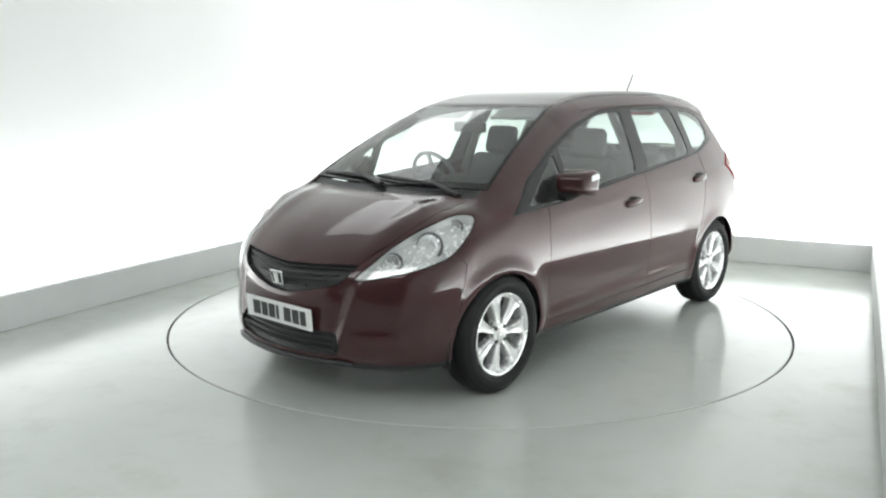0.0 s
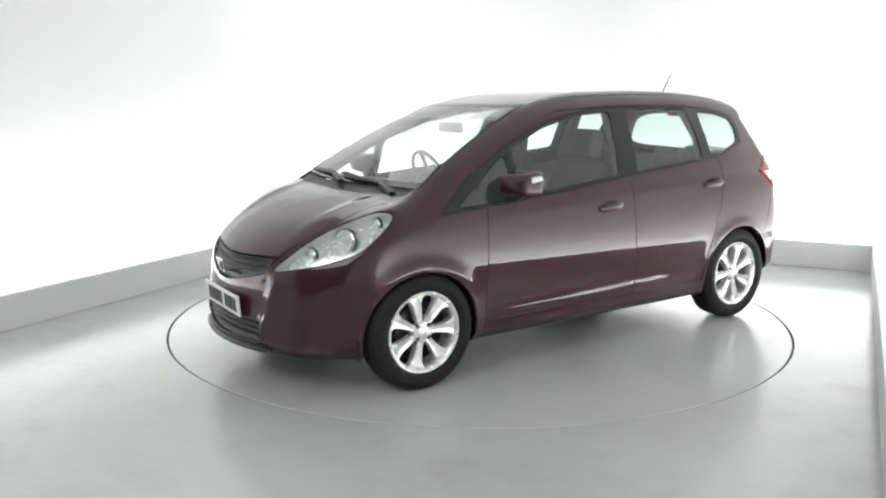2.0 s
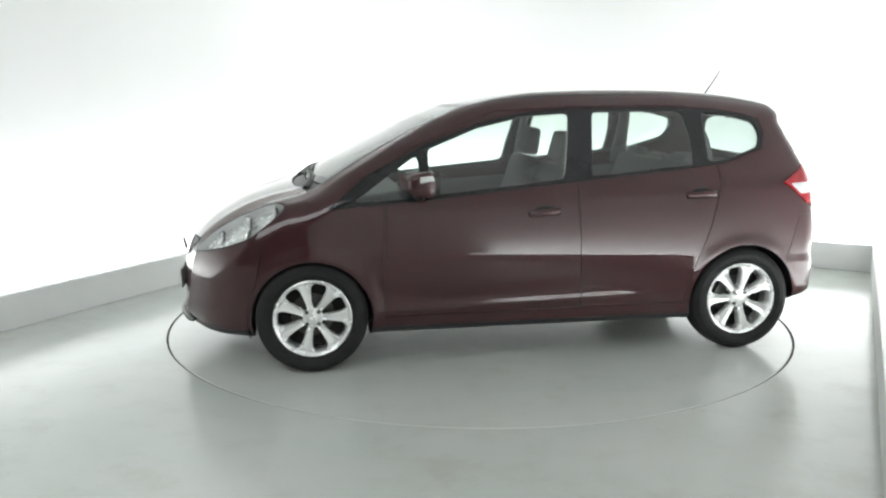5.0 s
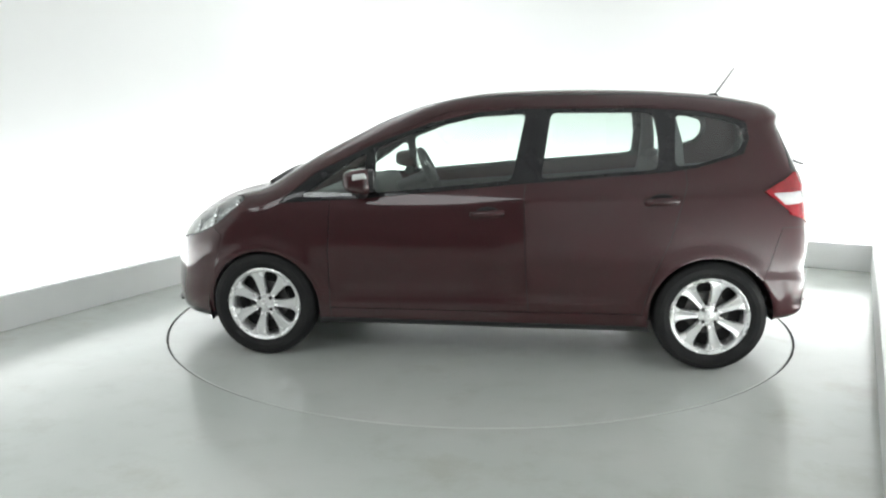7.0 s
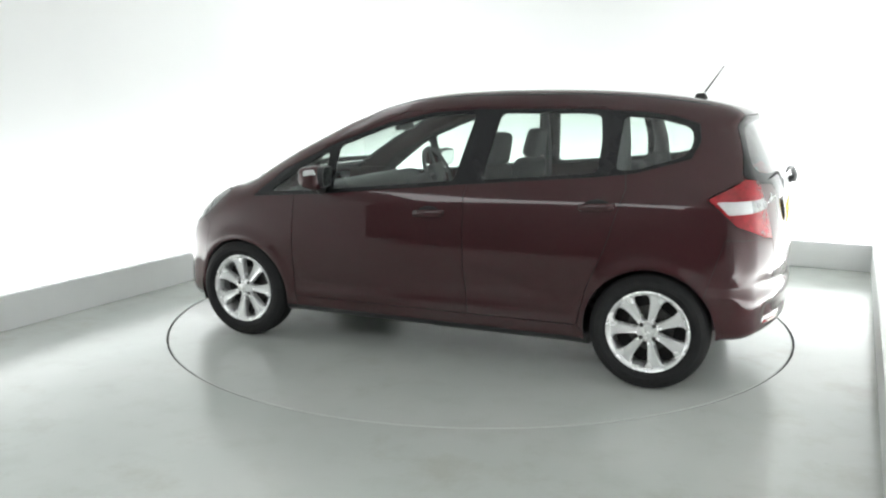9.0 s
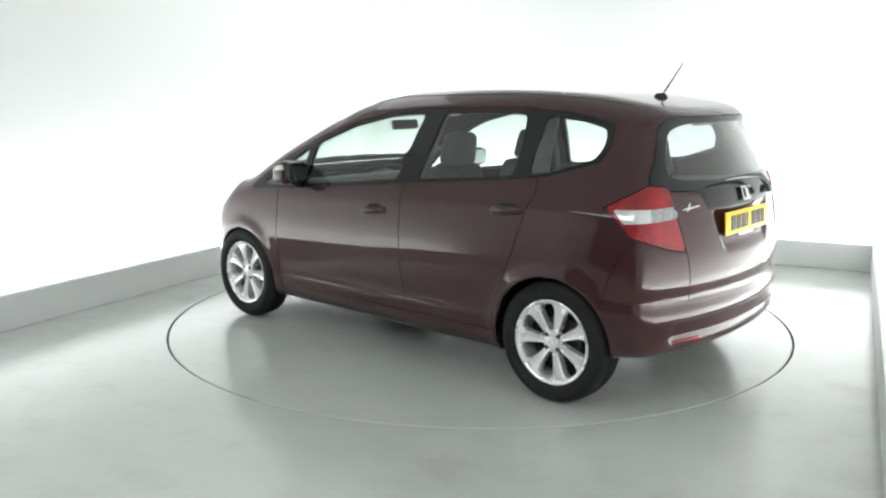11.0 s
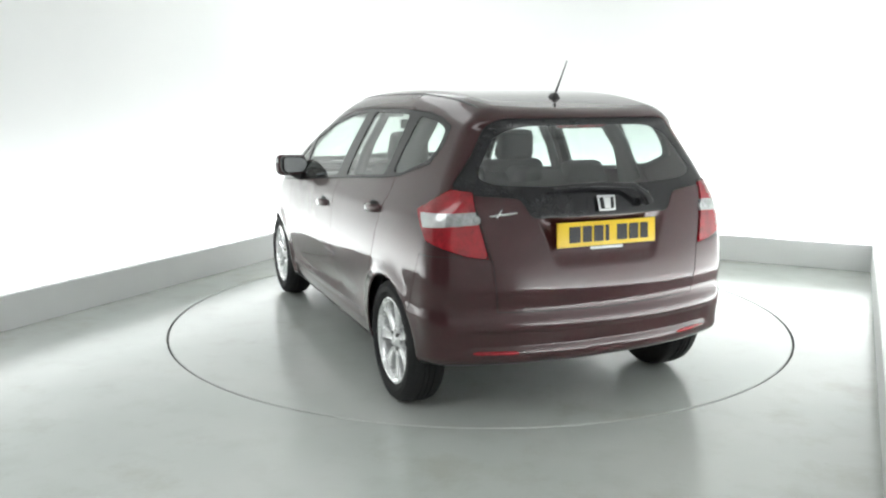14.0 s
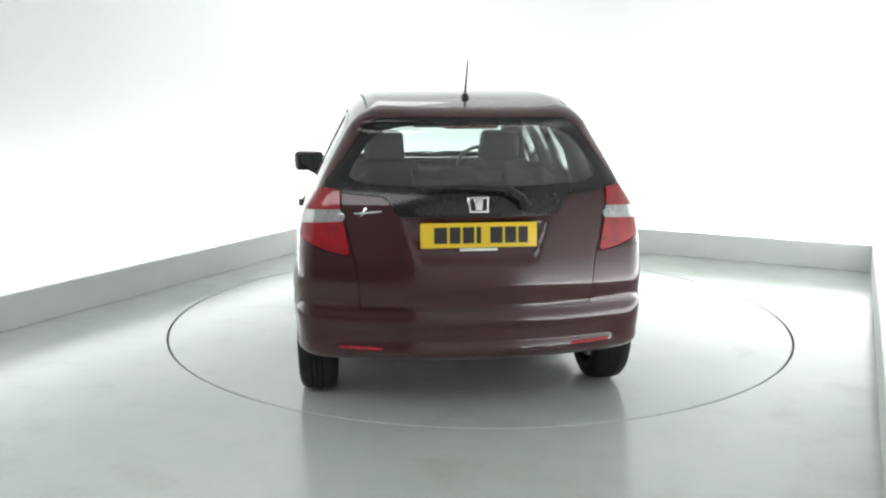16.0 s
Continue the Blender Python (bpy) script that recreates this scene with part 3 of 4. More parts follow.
middle("underbody", "under", BLACK, "black plastic underbody and sill edge", depth=0)
bonnet = middle("bonnet", "bonnet", PAINT)
middle("roof", "roof", PAINT)
front_bumper = middle("front_bumper", "front_bumper", PAINT)
rear_bumper = middle("rear_bumper", "rear_bumper", PAINT)
tailgate = middle("tailgate", "tailgate", PAINT)
pair("front_fender", "front_fender", PAINT)
pair("rear_quarter_panel", "rear_quarter", PAINT)
pair("side_sill", "side_sill", PAINT)
front_doors = pair("front_door", "front_door", PAINT)
rear_doors = pair("rear_door", "rear_door", PAINT)
pair("window_trim", "window_trim", GLOSSBLACK, "black pillar and window trim", 0.0, 0.02)
for k, name in (("quarter_window", "quarter_window"), ("front_window", "front_door_window"), ("rear_window", "rear_door_window"), ("side_rear_window", "rear_quarter_window")):
    for ob in pair(name, k, GLASS, "green-tinted window glass", -0.004, 0):
        ob.visible_shadow = False
ws = middle("windscreen", "windscreen", GLASS, "clear laminated windscreen", -0.002, 0)
ws.visible_shadow = False
middle("windscreen_surround", "windscreen_band", GLOSSBLACK, "black windscreen border", -0.001, 0.01)
middle("scuttle_panel", "scuttle", BLACK, "black plastic scuttle below the windscreen", -0.012, 0.02)
rs = middle("rear_screen", "rear_screen", REARGLASS, "clear rear window glass", -0.001, 0)
rs.visible_shadow = False
middle("rear_screen_surround", "rear_screen_surround", GLOSSBLACK, "black band round the rear window", 0.0, 0.012)
line = joined(*SEAMS)
skin_part("panel_gap", both_sides(line), SEAM_SHADE, car, "dark gaps between the panels", -0.006, 0)

# cabin lining: what the windows show of the doors' inner faces and the roof
inner = cut(cut(WHOLE, lambda x, y, z: -y)[0], lambda x, y, z: z - 0.93 + 0.09 * x)[0]
inner = cut(inner, lambda x, y, z: np.maximum(x - 1.15, -1.72 - x))[0]
inner = cut(inner, lambda x, y, z: 0.3 - z)[0]
lining = shifted(inner, -0.075)
lining = cut(lining, lambda x, y, z: np.maximum(np.minimum(np.hypot(x - 1.25, z - 0.29) - 0.37, np.hypot(x + 1.25, z - 0.305) - 0.37), 0.2 - y))[1]
LV, LF = joined(lining, mirrored(lining))
mesh_object("cabin_lining", LV, LF, DASH, car, "dark door cards and cabin sides")
head = cut(cut(WHOLE, lambda x, y, z: -y)[0], lambda x, y, z: np.maximum(1.43 - z + 0.02 * np.abs(x), np.maximum(x - 0.30, -1.45 - x)))[0]
HV, HF = joined(shifted(head, -0.03), mirrored(shifted(head, -0.03)))
mesh_object("headlining", HV, HF, LINING, car, "pale grey roof lining")
part("cabin_floor", box_bm(2.6, 1.2, 0.04, pose(-0.35, 0, 0.36), 0.01), DASH, car)
part("firewall", box_bm(0.05, 1.3, 0.5, pose(1.02, 0, 0.62), 0.01), DASH, car)


# wheels
def wheel_parts(parent):
    tyre = lathe_bm([(0.212, -0.085), (0.235, -0.092), (0.262, -0.092), (0.284, -0.086), (0.298, -0.07), (0.303, -0.045), (0.3045, -0.03), (0.2985, -0.028), (0.2985, -0.022),
                     (0.305, -0.02), (0.305, -0.004), (0.299, -0.002), (0.299, 0.002), (0.305, 0.004), (0.305, 0.02), (0.2985, 0.022), (0.2985, 0.028), (0.3045, 0.03),
                     (0.303, 0.045), (0.298, 0.07), (0.284, 0.086), (0.268, 0.0905), (0.266, 0.093), (0.242, 0.093), (0.240, 0.0905), (0.222, 0.088), (0.215, 0.081), (0.2125, 0.05)], 72)
    part("tyre", tyre, RUBBER, parent, "black rubber tyre", angle=50)
    rim_ = lathe_bm([(0.150, -0.08), (0.188, -0.075), (0.191, 0.010), (0.186, 0.040), (0.188, 0.060), (0.193, 0.072), (0.200, 0.080), (0.208, 0.083), (0.2125, 0.081), (0.214, 0.06)], 72)
    rim_ob = part("rim", rim_, ALLOY, parent, "bright silver seven-spoke alloy rim", angle=35)
    part("brake_disc", lathe_bm([(0.02, -0.015), (0.118, -0.015), (0.118, -0.035), (0.02, -0.035)], 48), DARKMETAL, parent, "dark brake disc behind the spokes", angle=30)
    # near-black sheet: the shade between the spokes is put in as colour
    part("wheel_shade", lathe_bm([(0.03, -0.03), (0.185, -0.03), (0.190, -0.06)], 48), SEAM_SHADE, parent, "near-black disc for the shade inside the wheel")
    me = None
    for i in range(7):
        if me is None:
            bm = bmesh.new()
            rows = []
            for r, w, y in ((0.028, 0.017, 0.058), (0.050, 0.0165, 0.060), (0.080, 0.019, 0.062), (0.110, 0.023, 0.064), (0.140, 0.0275, 0.066), (0.165, 0.033, 0.068), (0.182, 0.043, 0.070), (0.192, 0.060, 0.070)):
                rows.append([bm.verts.new((u, yy, math.sqrt(max(r * r - (u * u if r > 0.15 else 0), 0)))) for u, yy in ((-w, y - 0.046), (-w, y - 0.008), (-w * 0.78, y), (-w * 0.22, y - 0.005), (w * 0.22, y - 0.005), (w * 0.78, y), (w, y - 0.008), (w, y - 0.046))])
            for p, q in zip(rows, rows[1:]):
                for k in range(7):
                    bm.faces.new((p[k], p[k + 1], q[k + 1], q[k]))
            ob = part("spoke", bm, ALLOY, rim_ob, angle=25)
            me = ob.data
        else:
            ob = new("spoke", me)
            ob.parent = rim_ob
        ob.matrix_basis = pose(0, 0, 0, 0, 360 / 7 * i, 0)
    part("hub_cap", lathe_bm([(0.056, 0.035), (0.056, 0.058), (0.050, 0.064), (0.034, 0.066), (0.030, 0.072), (0.024, 0.0745), (0.003, 0.075)], 36), ALLOY, rim_ob, "silver centre cap", angle=30)
    nut = None
    for i in range(4):
        if nut is None:
            ob = part("wheel_nut", lathe_bm([(0.011, 0.05), (0.011, 0.066), (0.008, 0.070), (0.002, 0.070)], 10), DARKMETAL, rim_ob, "dark wheel nut")
            nut = ob.data
        else:
            ob = new("wheel_nut", nut)
            ob.parent = rim_ob
            tagged(ob, "dark wheel nut")
        ob.matrix_basis = pose(0, 0, 0, 0, 45 + 90 * i, 0) @ pose(0.046, 0, 0)


for x, side, spin in ((1.25, 1, -90), (-1.25, 1, 90), (1.25, -1, 0), (-1.25, -1, 40)):
    wheel = new("wheel")
    wheel.parent = car
    tagged(wheel, "silver seven-spoke alloy wheel with black tyre")
    wheel.matrix_basis = pose(x, (0.752 if x > 0 else 0.742) * side, 0.305, 0, spin, 0 if side > 0 else 180)
    wheel_parts(wheel)
    # liner of the arch
    bm = bmesh.new()
    n, rad = 28, 0.355
    a0, a1 = (-18, 198) if x > 0 else (-18, 176)
    rows = []
    for i in range(n + 1):
        t = radians(a0 + (a1 - a0) * i / n)
        rows.append([bm.verts.new((x + rad * k * math.cos(t), side * yy, 0.30 + rad * k * math.sin(t))) for k, yy in ((1.0, 0.80 - 0.02), (1.0, 0.52), (0.35, 0.50))])
    for p, q in zip(rows, rows[1:]):
        for k in range(2):
            bm.faces.new((p[k], p[k + 1], q[k + 1], q[k]))
    part("wheel_arch_liner", bm, BLACK, car, "black wheel arch liner")

# lamps
def tail_x(y, z):
    """Where the tail's skin lies at that height, across the car."""
    lo, hi = -2.1, -1.2
    for _ in range(24):
        mid_ = (lo + hi) / 2
        lo, hi = (lo, mid_) if float(body(mid_, y, z)) < 0 else (mid_, hi)
    return hi


for k, (nm, lab) in enumerate((("headlight", "large clear swept-back headlight"),) * 2):
    flip = (lambda m: m) if k == 0 else mirrored
    lens = skin_part(nm, flip(PANELS["headlight"]), LENS, car, lab, 0.003, 0)
    lens.visible_shadow = False
    bowl = shifted(cut(PANELS["headlight"], lambda x, y, z: 0 * x - 1)[0], -0.045)
    V, F = flip(bowl)
    mesh_object("reflector", V, F, LAMPCHROME, lens, "silver lamp bowl", outward(V))
    RV, RF = rim(flip(PANELS["headlight"]), 0.046)
    mesh_object("lamp_wall", RV, RF, CLEARLENS, lens, "pale lamp surround", smooth=False)
    s = 1 if k == 0 else -1
    for nm2, c, r in (("main_lamp", (1.60, 0.655, 0.785), 0.056), ("side_lamp", (1.745, 0.555, 0.715), 0.038), ("indicator_lamp", (1.45, 0.685, 0.862), 0.034)):
        c = Vector((c[0], s * c[1], c[2])) - Vector((0.02, 0.015 * s, 0.01))
        m = Matrix.Translation(c) @ Vector((0.86, 0.32 * s, 0.22)).to_track_quat("Y", "Z").to_matrix().to_4x4()
        part(nm2, lathe_bm([(r * 1.16, 0.010), (r * 1.10, 0.022), (r, 0.024), (r * 0.92, 0.012), (r * 0.7, -0.012), (r * 0.35, -0.024), (0.004, -0.026)], 28, m), CHROME, lens, "round chrome lamp cup")
        part("lamp_ring", lathe_bm([(r * 1.28, 0.004), (r * 1.26, 0.014), (r * 1.17, 0.014), (r * 1.15, 0.004)], 28, m), DARKMETAL, lens, "dark ring round the lamp cup")
        part("bulb", lathe_bm([(0.009, -0.02), (0.010, 0.004), (0.007, 0.012), (0.002, 0.014)], 12, m), CLEARLENS, lens, "clear bulb")
for k in range(2):
    flip = (lambda m: m) if k == 0 else mirrored
    tl = skin_part("tail_light", flip(PANELS["tail_red"]), RED, car, "red tail light with a clear middle band", 0.006, 0.02)
    outer, inner_ = cut(PANELS["tail_clear"], lambda x, y, z: -0.69 - (x + y) * 0.7071)
    skin_part("clear_band", flip(outer), CLEARLENS, tl, "clear indicator lens", 0.005, 0.02)
    skin_part("reversing_lens", flip(inner_), GREYLENS, tl, "grey patterned reversing lens", 0.005, 0.02)

    for y, r, lab in ((0.605, 0.020, "dark reversing bulb"), (0.675, 0.017, "grey indicator bulb")):
        s = 1 if k == 0 else -1
        x = tail_x(y, 0.957)
        out = outward(np.array([[x, y, 0.957]]))[0] * np.array([1, s, 1])
        m = Matrix.Translation(Vector((x, s * y, 0.957)) + 0.004 * Vector(out)) @ Vector(out).to_track_quat("Y", "Z").to_matrix().to_4x4()
        part("lamp_bulb", lathe_bm([(r, -0.004), (r * 0.95, 0.003), (r * 0.7, 0.004), (r * 0.55, 0.001), (0.003, 0.0015)], 20, m), GREYLENS, tl, lab)

# grilles with their slats
def nose_x(y, z):
    """Where the nose's skin lies at that height, across the car."""
    lo, hi = 1.2, 2.2
    for _ in range(24):
        mid_ = (lo + hi) / 2
        lo, hi = (mid_, hi) if float(body(mid_, y, z)) < 0 else (lo, mid_)
    return lo


def roof_z(x, y):
    """How high the skin lies there."""
    lo, hi = 0.6, 1.7
    for _ in range(24):
        mid_ = (lo + hi) / 2
        lo, hi = (mid_, hi) if float(body(x, y, mid_)) < 0 else (lo, mid_)
    return lo


for key, name, levels in (("grille", "grille", ((0.575, 0.17), (0.603, 0.28), (0.631, 0.345), (0.659, 0.385))), ("lower_grille", "lower_grille", ((0.285, 0.36), (0.315, 0.375), (0.345, 0.365)))):
    g = middle(name, key, BLACK, "black plastic grille", -0.022, 0)
    RV, RF = rim(both_sides(PANELS[key]), 0.024)
    mesh_object("grille_frame", RV, RF, BLACK, g, smooth=False)
    for z0, wide in levels:
        bar = []
        for i in range(15):
            y = wide * (i / 7 - 1)
            z = z0 + (0.05 * abs(y) if key == "grille" else 0)
            bar.append((nose_x(y, z) - 0.010, y, z))
        part("slat", tube_bm(bar, 0.0055, 8), BLACK, g)


lip = [(nose_x(0.45 * (i / 8 - 1), 0.25) + 0.004, 0.45 * (i / 8 - 1), 0.228) for i in range(17)]
part("front_lip", tube_bm(lip, [0.008] + [0.017] * 15 + [0.008], 10), BLACK, front_bumper, "black lip under the front bumper")

# badges: plain rounded shields
def badge(name, m, parent):
    b = part(name, box_bm(0.088, 0.010, 0.072, m @ pose(0, 0, 0), 0.004, 2, (1.12, 1)), CHROME, parent, "plain chrome badge")
    part("badge_field", box_bm(0.070, 0.010, 0.054, m @ pose(0, -0.002, 0), 0.003, 2, (1.10, 1)), GLOSSBLACK, b, "dark badge ground")
    part("badge_mark", box_bm(0.030, 0.010, 0.050, m @ pose(0, -0.0045, 0), 0.003, 2, (1.35, 1)), CHROME, b, "plain chrome badge shape")


badge("front_badge", pose(2.004, 0, 0.607, 0, 0, 90) @ pose(0, 0, 0, 12, 0, 0), car)
badge("rear_badge", pose(-1.838, 0, 1.012, 0, 0, -90) @ pose(0, 0, 0, -16, 0, 0), car)


def plate(m, mat, label):
    p = part("number_plate", box_bm(0.52, 0.008, 0.111, m, 0.003, 2), mat, car, label)
    x = -0.200
    for w in (0.058, 0.048, 0.050, 0.020, None, 0.055, 0.050, 0.042):
        if w is None:
            x += 0.030
            continue
        part("character_bar", box_bm(w, 0.004, 0.072, m @ pose(x + w / 2, -0.0045, 0), 0.001, 1), BLACK, p, "plain dark bar")
        x += w + 0.011
    return p


plate(pose(2.006, 0.0, 0.428, 0, 0, 90) @ pose(0, 0, 0, 4, 0, 0), PLATE_W, "white front number plate with dark bars")
plate(pose(-1.852, 0, 0.880, 0, 0, -90) @ pose(0, 0, 0, -4, 0, 0), PLATE_Y, "yellow rear number plate with dark bars")
part("plate_footer", box_bm(0.17, 0.006, 0.012, pose(-1.852, 0.0, 0.815, 0, 0, -90), 0.001, 1), PLATE_W, car, "small pale strip below the plate")
def script_bar(y0, y1, z0, z1, r):
    n = 5
    return tube_bm([(tail_x(y0 + (y1 - y0) * i / n, z0 + (z1 - z0) * i / n) - 0.001, y0 + (y1 - y0) * i / n, z0 + (z1 - z0) * i / n) for i in range(n + 1)], [r * 0.5] + [r] * (n - 1) + [r * 0.5], 6)


script = part("model_script", script_bar(0.548, 0.425, 0.972, 0.984, 0.0055), CHROME, car, "plain chrome bar")
part("script_stroke", script_bar(0.520, 0.492, 0.960, 1.000, 0.0055), CHROME, script)


# handles
def handle(x, y, z, side, door):
    m = pose(x, side * y, z, 0, 4, 0)
    bm = tube_bm([(0.085, -0.012, 0), (0.075, 0.012, 0), (0.045, 0.022, 0), (-0.045, 0.022, 0), (-0.075, 0.012, 0), (-0.085, -0.012, 0)], [0.010, 0.012, 0.013, 0.013, 0.012, 0.010])
    bm.transform(m @ Matrix.Diagonal((1.08, side, 1.65, 1)))
    h = part("door_handle", bm, PAINT, door)
    # flat near-black blob: the scoop's shade is put in as colour
    bm = bmesh.new()
    bmesh.ops.create_uvsphere(bm, u_segments=20, v_segments=10, radius=1)
    bm.transform(m @ pose(0, 0.0, 0.004) @ Matrix.Diagonal((0.070, 0.005, 0.036, 1)))
    part("handle_shade", bm, SEAM_SHADE, door, "flat dark blob for the shade in the hollow behind the handle")


for side, k in ((1, 0), (-1, 1)):
    handle(-0.035, 0.829, 0.851, side, front_doors[k])
    handle(-0.968, 0.813, 0.930, side, rear_doors[k])

# mirrors
for s in (1, -1):
    bm = box_bm(0.165, 0.212, 0.138, None, 0.050, 6)
    for v in bm.verts:
        fore = max(v.co.x + 0.03, 0) / 0.11
        v.co.z *= (1 + 0.45 * v.co.y) * (1 - 0.28 * fore)
        v.co.x *= 1 - 1.6 * max(v.co.y, 0)
        v.co.y = v.co.y * (1 - 0.16 * fore) - 0.012 * fore
    bm.transform(Matrix.Diagonal((1, s, 1, 1)))
    stand = pose(0.676, s * 0.880, 1.030, 0, 0, 13 * s)
    bm.transform(stand)
    dm = part("door_mirror", bm, PAINT, car, "maroon door mirror with a clear indicator")
    face = rounded([(-0.100, -0.050), (0.088, -0.062), (0.098, 0.064), (-0.092, 0.054)], 0.05)
    face = [(y * s, z) for y, z in face]
    part("mirror_surround", slab_bm(face, 0.030, stand @ pose(-0.074, 0, 0.002)), BLACK, dm, "black mirror rim")
    bm = slab_bm([(y * 0.88, z * 0.86) for y, z in face], 0.006, stand @ pose(-0.0905, 0, 0.002))
    part("mirror_glass", bm, MIRROR, dm, "mirror glass")
    bm = box_bm(0.085, 0.026, 0.034, None, 0.011, 3, (0.8, 1))
    bm.transform(stand @ pose(-0.012, s * 0.090, 0.030, 0, 8, -14 * s))
    part("mirror_indicator", bm, CLEARLENS, dm, "clear indicator lens")
    bm = tube_bm([(0.66, s * 0.77, 0.945), (0.66, s * 0.82, 0.955), (0.655, s * 0.88, 0.985)], [0.034, 0.030, 0.024], 12)
    part("mirror_arm", bm, BLACK, dm, "black mirror foot")

# wipers and antenna
def wiper(points, r, label):
    w = part("wiper", tube_bm(points, r, 8), BLACK, car, label)
    return w


def on_screen(x, y, up=0.018):
    return (x, y, float(TOP(x + 0.18 * y * y) - 0.05 * y * y) + up)


for pts in ([(1.30, 0.02), (1.235, -0.20), (1.20, -0.45), (1.165, -0.60)], [(1.27, 0.55), (1.235, 0.35), (1.25, 0.10), (1.235, -0.08)]):
    arm = wiper([on_screen(*p) for p in pts], [0.013, 0.010, 0.008, 0.006], "black windscreen wiper arm")
    part("wiper_blade", tube_bm([on_screen(p[0] - 0.02, p[1], 0.008) for p in pts], 0.007, 6), BLACK, arm, "black rubber wiper blade")
rw = wiper([(-1.868, -0.215, 1.008), (-1.872, -0.19, 1.045), (-1.855, -0.13, 1.088), (-1.842, 0.05, 1.098), (-1.835, 0.27, 1.094)], [0.018, 0.017, 0.014, 0.010, 0.006], "black rear wiper")
part("wiper_pivot", lathe_bm([(0.022, 0.0), (0.022, 0.02), (0.012, 0.03), (0.003, 0.031)], 16, pose(-1.838, -0.205, 1.015, 0, 0, 90)), BLACK, rw, "black wiper boss")
ant = part("antenna", tube_bm([(-1.375, 0, 1.505), (-1.425, 0, 1.578), (-1.472, 0, 1.650)], [0.006, 0.004, 0.0028], 8), BLACK, car, "short black roof antenna")
part("antenna_base", box_bm(0.085, 0.040, 0.036, pose(-1.355, 0, 1.483, 0, 4, 0), 0.014, 3, (0.6, 0.6)), BLACK, ant, "black antenna foot")

for s in (1, -1):
    pts = [(x, s * (0.505 - 0.03 * max(0, -x - 0.6)), roof_z(x, s * (0.505 - 0.03 * max(0, -x - 0.6))) - 0.004) for x in np.linspace(0.32, -1.52, 24)]
    part("roof_moulding", tube_bm(pts, [0.003] + [0.007] * 22 + [0.003], 8), BLACK, car, "black rubber roof moulding")

part("brake_light", box_bm(0.03, 0.25, 0.028, pose(-1.605, 0, 1.352, 0, 20, 0), 0.008, 2), RED, car, "red high-level brake light inside the rear window")

# bumper details
for s in (1, -1):
    pts = [(tail_x(s * y, 0.366) + 0.001, s * y, 0.366 + 0.02 * (y - 0.5)) for y in np.linspace(0.43, 0.63, 9)]
    part("rear_reflector", tube_bm(pts, [0.004] + [0.009] * 7 + [0.004], 8), RED, rear_bumper, "thin red reflector")
part("rear_axle", tube_bm([(-1.25, -0.62, 0.28), (-1.25, 0.62, 0.28)], 0.035, 12), BLACK, car)

# cabin
part("dashboard", box_bm(0.50, 1.28, 0.30, pose(0.86, 0, 0.80, 0, 8, 0), 0.07, 4, (0.7, 1)), DASH, car, "dark grey dashboard")
bm = bmesh.new()
N, M = 36, 8
rows = [[bm.verts.new(((0.178 + 0.014 * math.cos(2 * math.pi * j / M)) * math.cos(2 * math.pi * i / N), (0.178 + 0.014 * math.cos(2 * math.pi * j / M)) * math.sin(2 * math.pi * i / N),
                       0.014 * math.sin(2 * math.pi * j / M))) for j in range(M)] for i in range(N)]
for i in range(N):
    for j in range(M):
        bm.faces.new((rows[i][j], rows[(i + 1) % N][j], rows[(i + 1) % N][(j + 1) % M], rows[i][(j + 1) % M]))
WHEEL = pose(0.44, -0.36, 0.965, 0, -66, 0)
bm.transform(WHEEL)
sw = part("steering_wheel", bm, DASH, car, "dark steering wheel")
part("wheel_boss", box_bm(0.13, 0.17, 0.05, WHEEL @ pose(0, 0, -0.01), 0.02, 3), DASH, sw)
for a in (0, 180, -90):
    part("wheel_spoke", box_bm(0.13, 0.035, 0.014, WHEEL @ pose(0, 0, 0, 0, 0, a + 90) @ pose(0.11, 0, 0), 0.005, 2), DASH, sw)
part("column", tube_bm([(0.46, -0.36, 0.955), (0.72, -0.36, 0.84)], [0.035, 0.045], 12), DASH, sw)


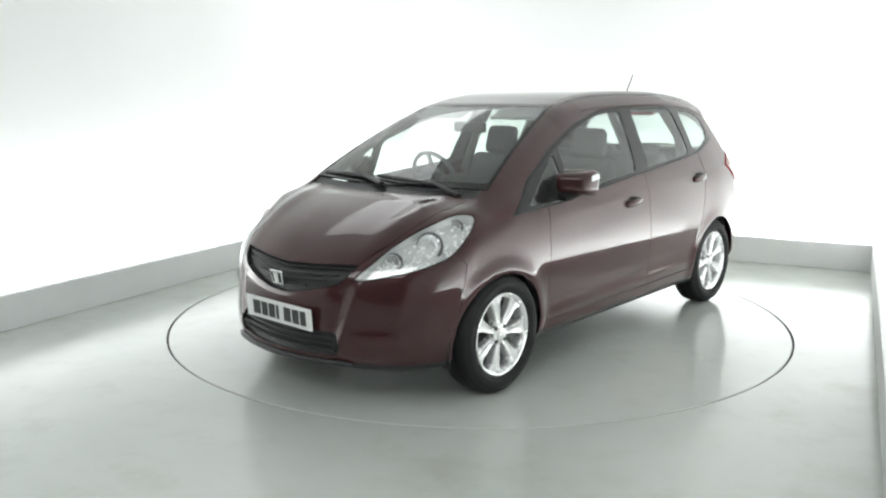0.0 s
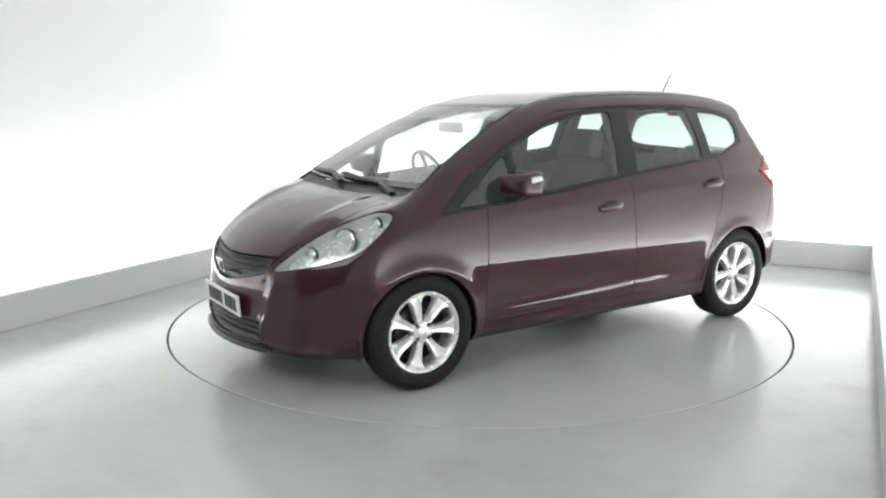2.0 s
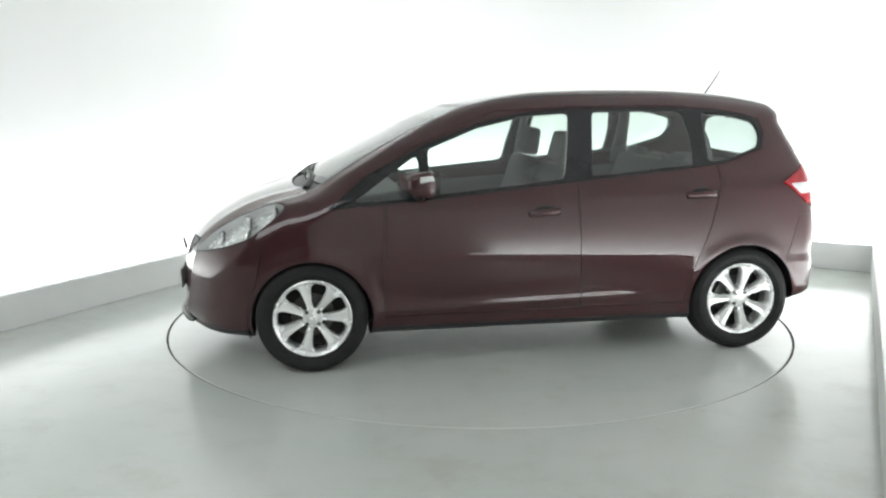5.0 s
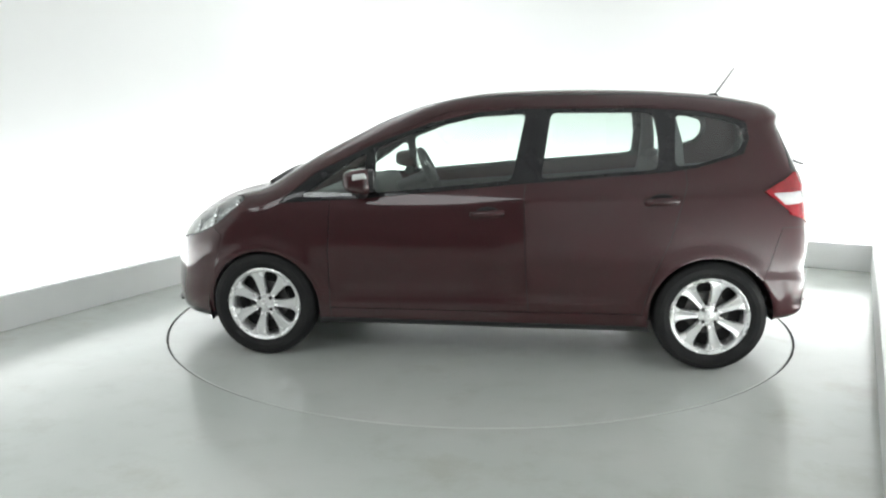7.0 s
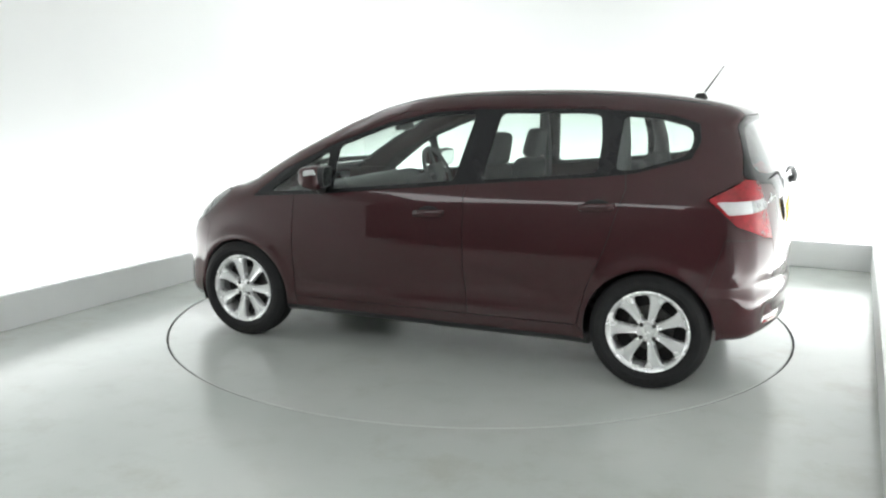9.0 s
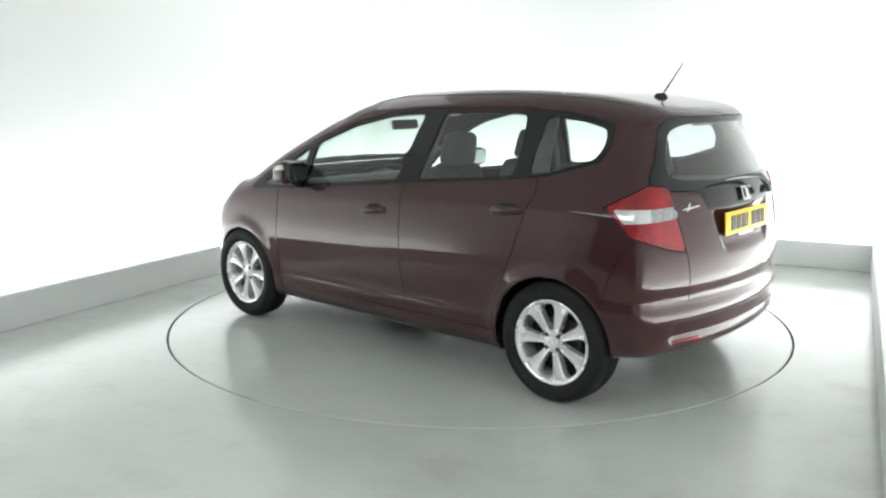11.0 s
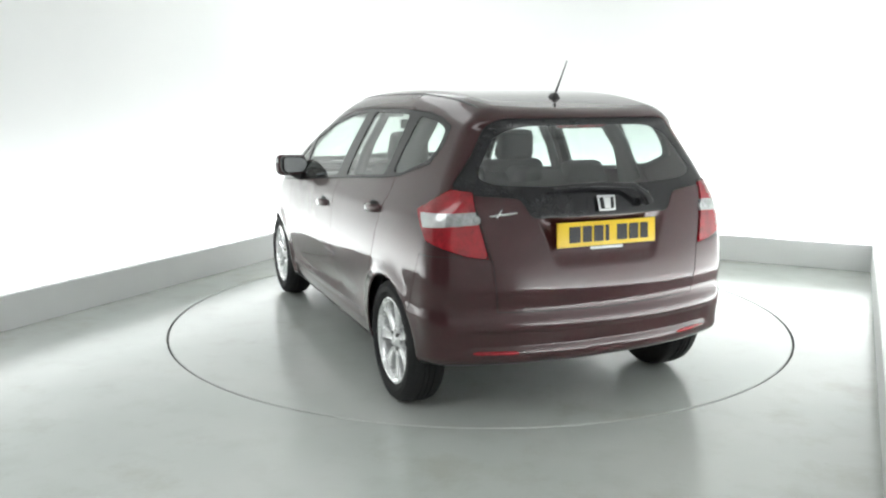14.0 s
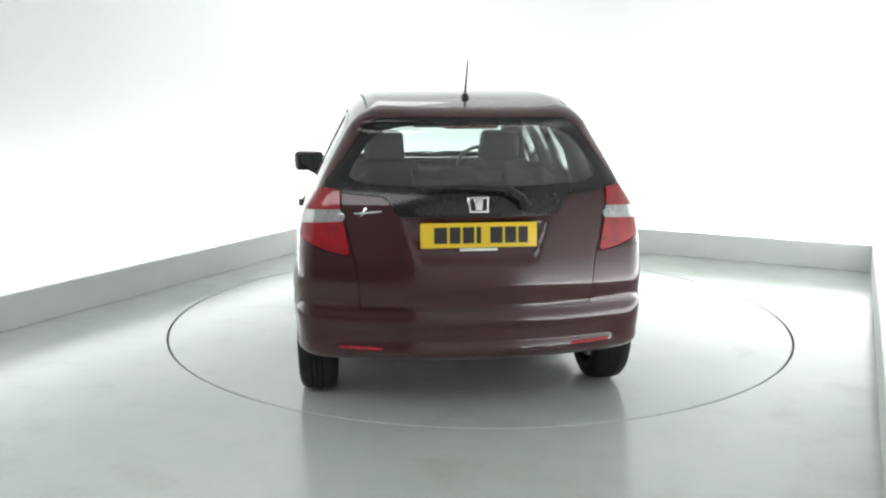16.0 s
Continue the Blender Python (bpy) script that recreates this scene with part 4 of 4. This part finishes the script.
def seat(y, x, rear=False):
    w = 0.50 if not rear else 1.22
    s = new("front_seat" if not rear else "rear_seat")
    s.parent = car
    tagged(s, "dark cloth front seat" if not rear else "dark cloth rear bench")
    part("cushion", box_bm(0.52, w, 0.17, pose(x + 0.22, y, 0.50, 0, -6, 0), 0.06, 4), SEATCLOTH, s)
    part("backrest", box_bm(0.14, w, 0.60, pose(x - 0.10, y, 0.80, 0, -16, 0), 0.06, 4, (0.8, 0.86)), SEATCLOTH, s)
    for yy in ((y,) if not rear else (0.36, 0.0, -0.36)):
        h = 0.19 if not rear else (0.12 if yy else 0.08)
        z = 1.185 if not rear else 1.080
        part("headrest", box_bm(0.10, 0.26 if yy else 0.22, h, pose(x - 0.205, yy, z, 0, -12, 0), 0.045, 4, (0.85, 0.88)), SEATCLOTH, s)
        for d in (-0.06, 0.06):
            part("headrest_post", tube_bm([(x - 0.185, yy + d, z - h / 2 - 0.05), (x - 0.195, yy + d, z - h / 2 + 0.02)], 0.006, 8), CHROME, s)


seat(0.36, -0.07)
seat(-0.36, -0.07)
seat(0.0, -0.86, True)
part("cabin_mirror", box_bm(0.03, 0.24, 0.065, pose(0.52, 0, 1.30, 0, 10, 0), 0.012, 3), BLACK, car, "dark cabin rear-view mirror")
for s in (1, -1):
    part("sun_visor", box_bm(0.16, 0.38, 0.02, pose(0.40, s * 0.31, 1.385, 0, 22, 0), 0.008, 2), LINING, car, "grey sun visor")
    # inner sides of the pillars
    part("pillar_lining", tube_bm([(-0.26, s * 0.70, 0.95), (-0.275, s * 0.62, 1.18), (-0.29, s * 0.49, 1.41)], [0.03, 0.028, 0.025], 10), DASH, car)
    part("pillar_lining", tube_bm([(-1.05, s * 0.69, 1.02), (-1.05, s * 0.62, 1.22), (-1.02, s * 0.49, 1.40)], [0.06, 0.045, 0.035], 10), DASH, car)
    belt = tube_bm([(-0.29, s * 0.555, 1.30), (-0.27, s * 0.66, 1.0), (-0.25, s * 0.68, 0.60)], 0.012, 8)
    part("seat_belt", belt, BLACK, car, "dark seat belt")


# ---- what moves ----
def motions():
    """The turntable turns, and carries the car round with it."""
    table_rows, car_rows = [], []
    for t, a in HEADING:
        c, s = math.cos(radians(a)), math.sin(radians(a))
        table_rows.append((t, pose(0, 0, 0, 0, 0, a)))
        car_rows.append((t, pose(c * OFF_X - s * OFF_Y, s * OFF_X + c * OFF_Y, 0, 0, 0, a)))
    walk(turntable, table_rows)
    walk(car, car_rows)


motions()
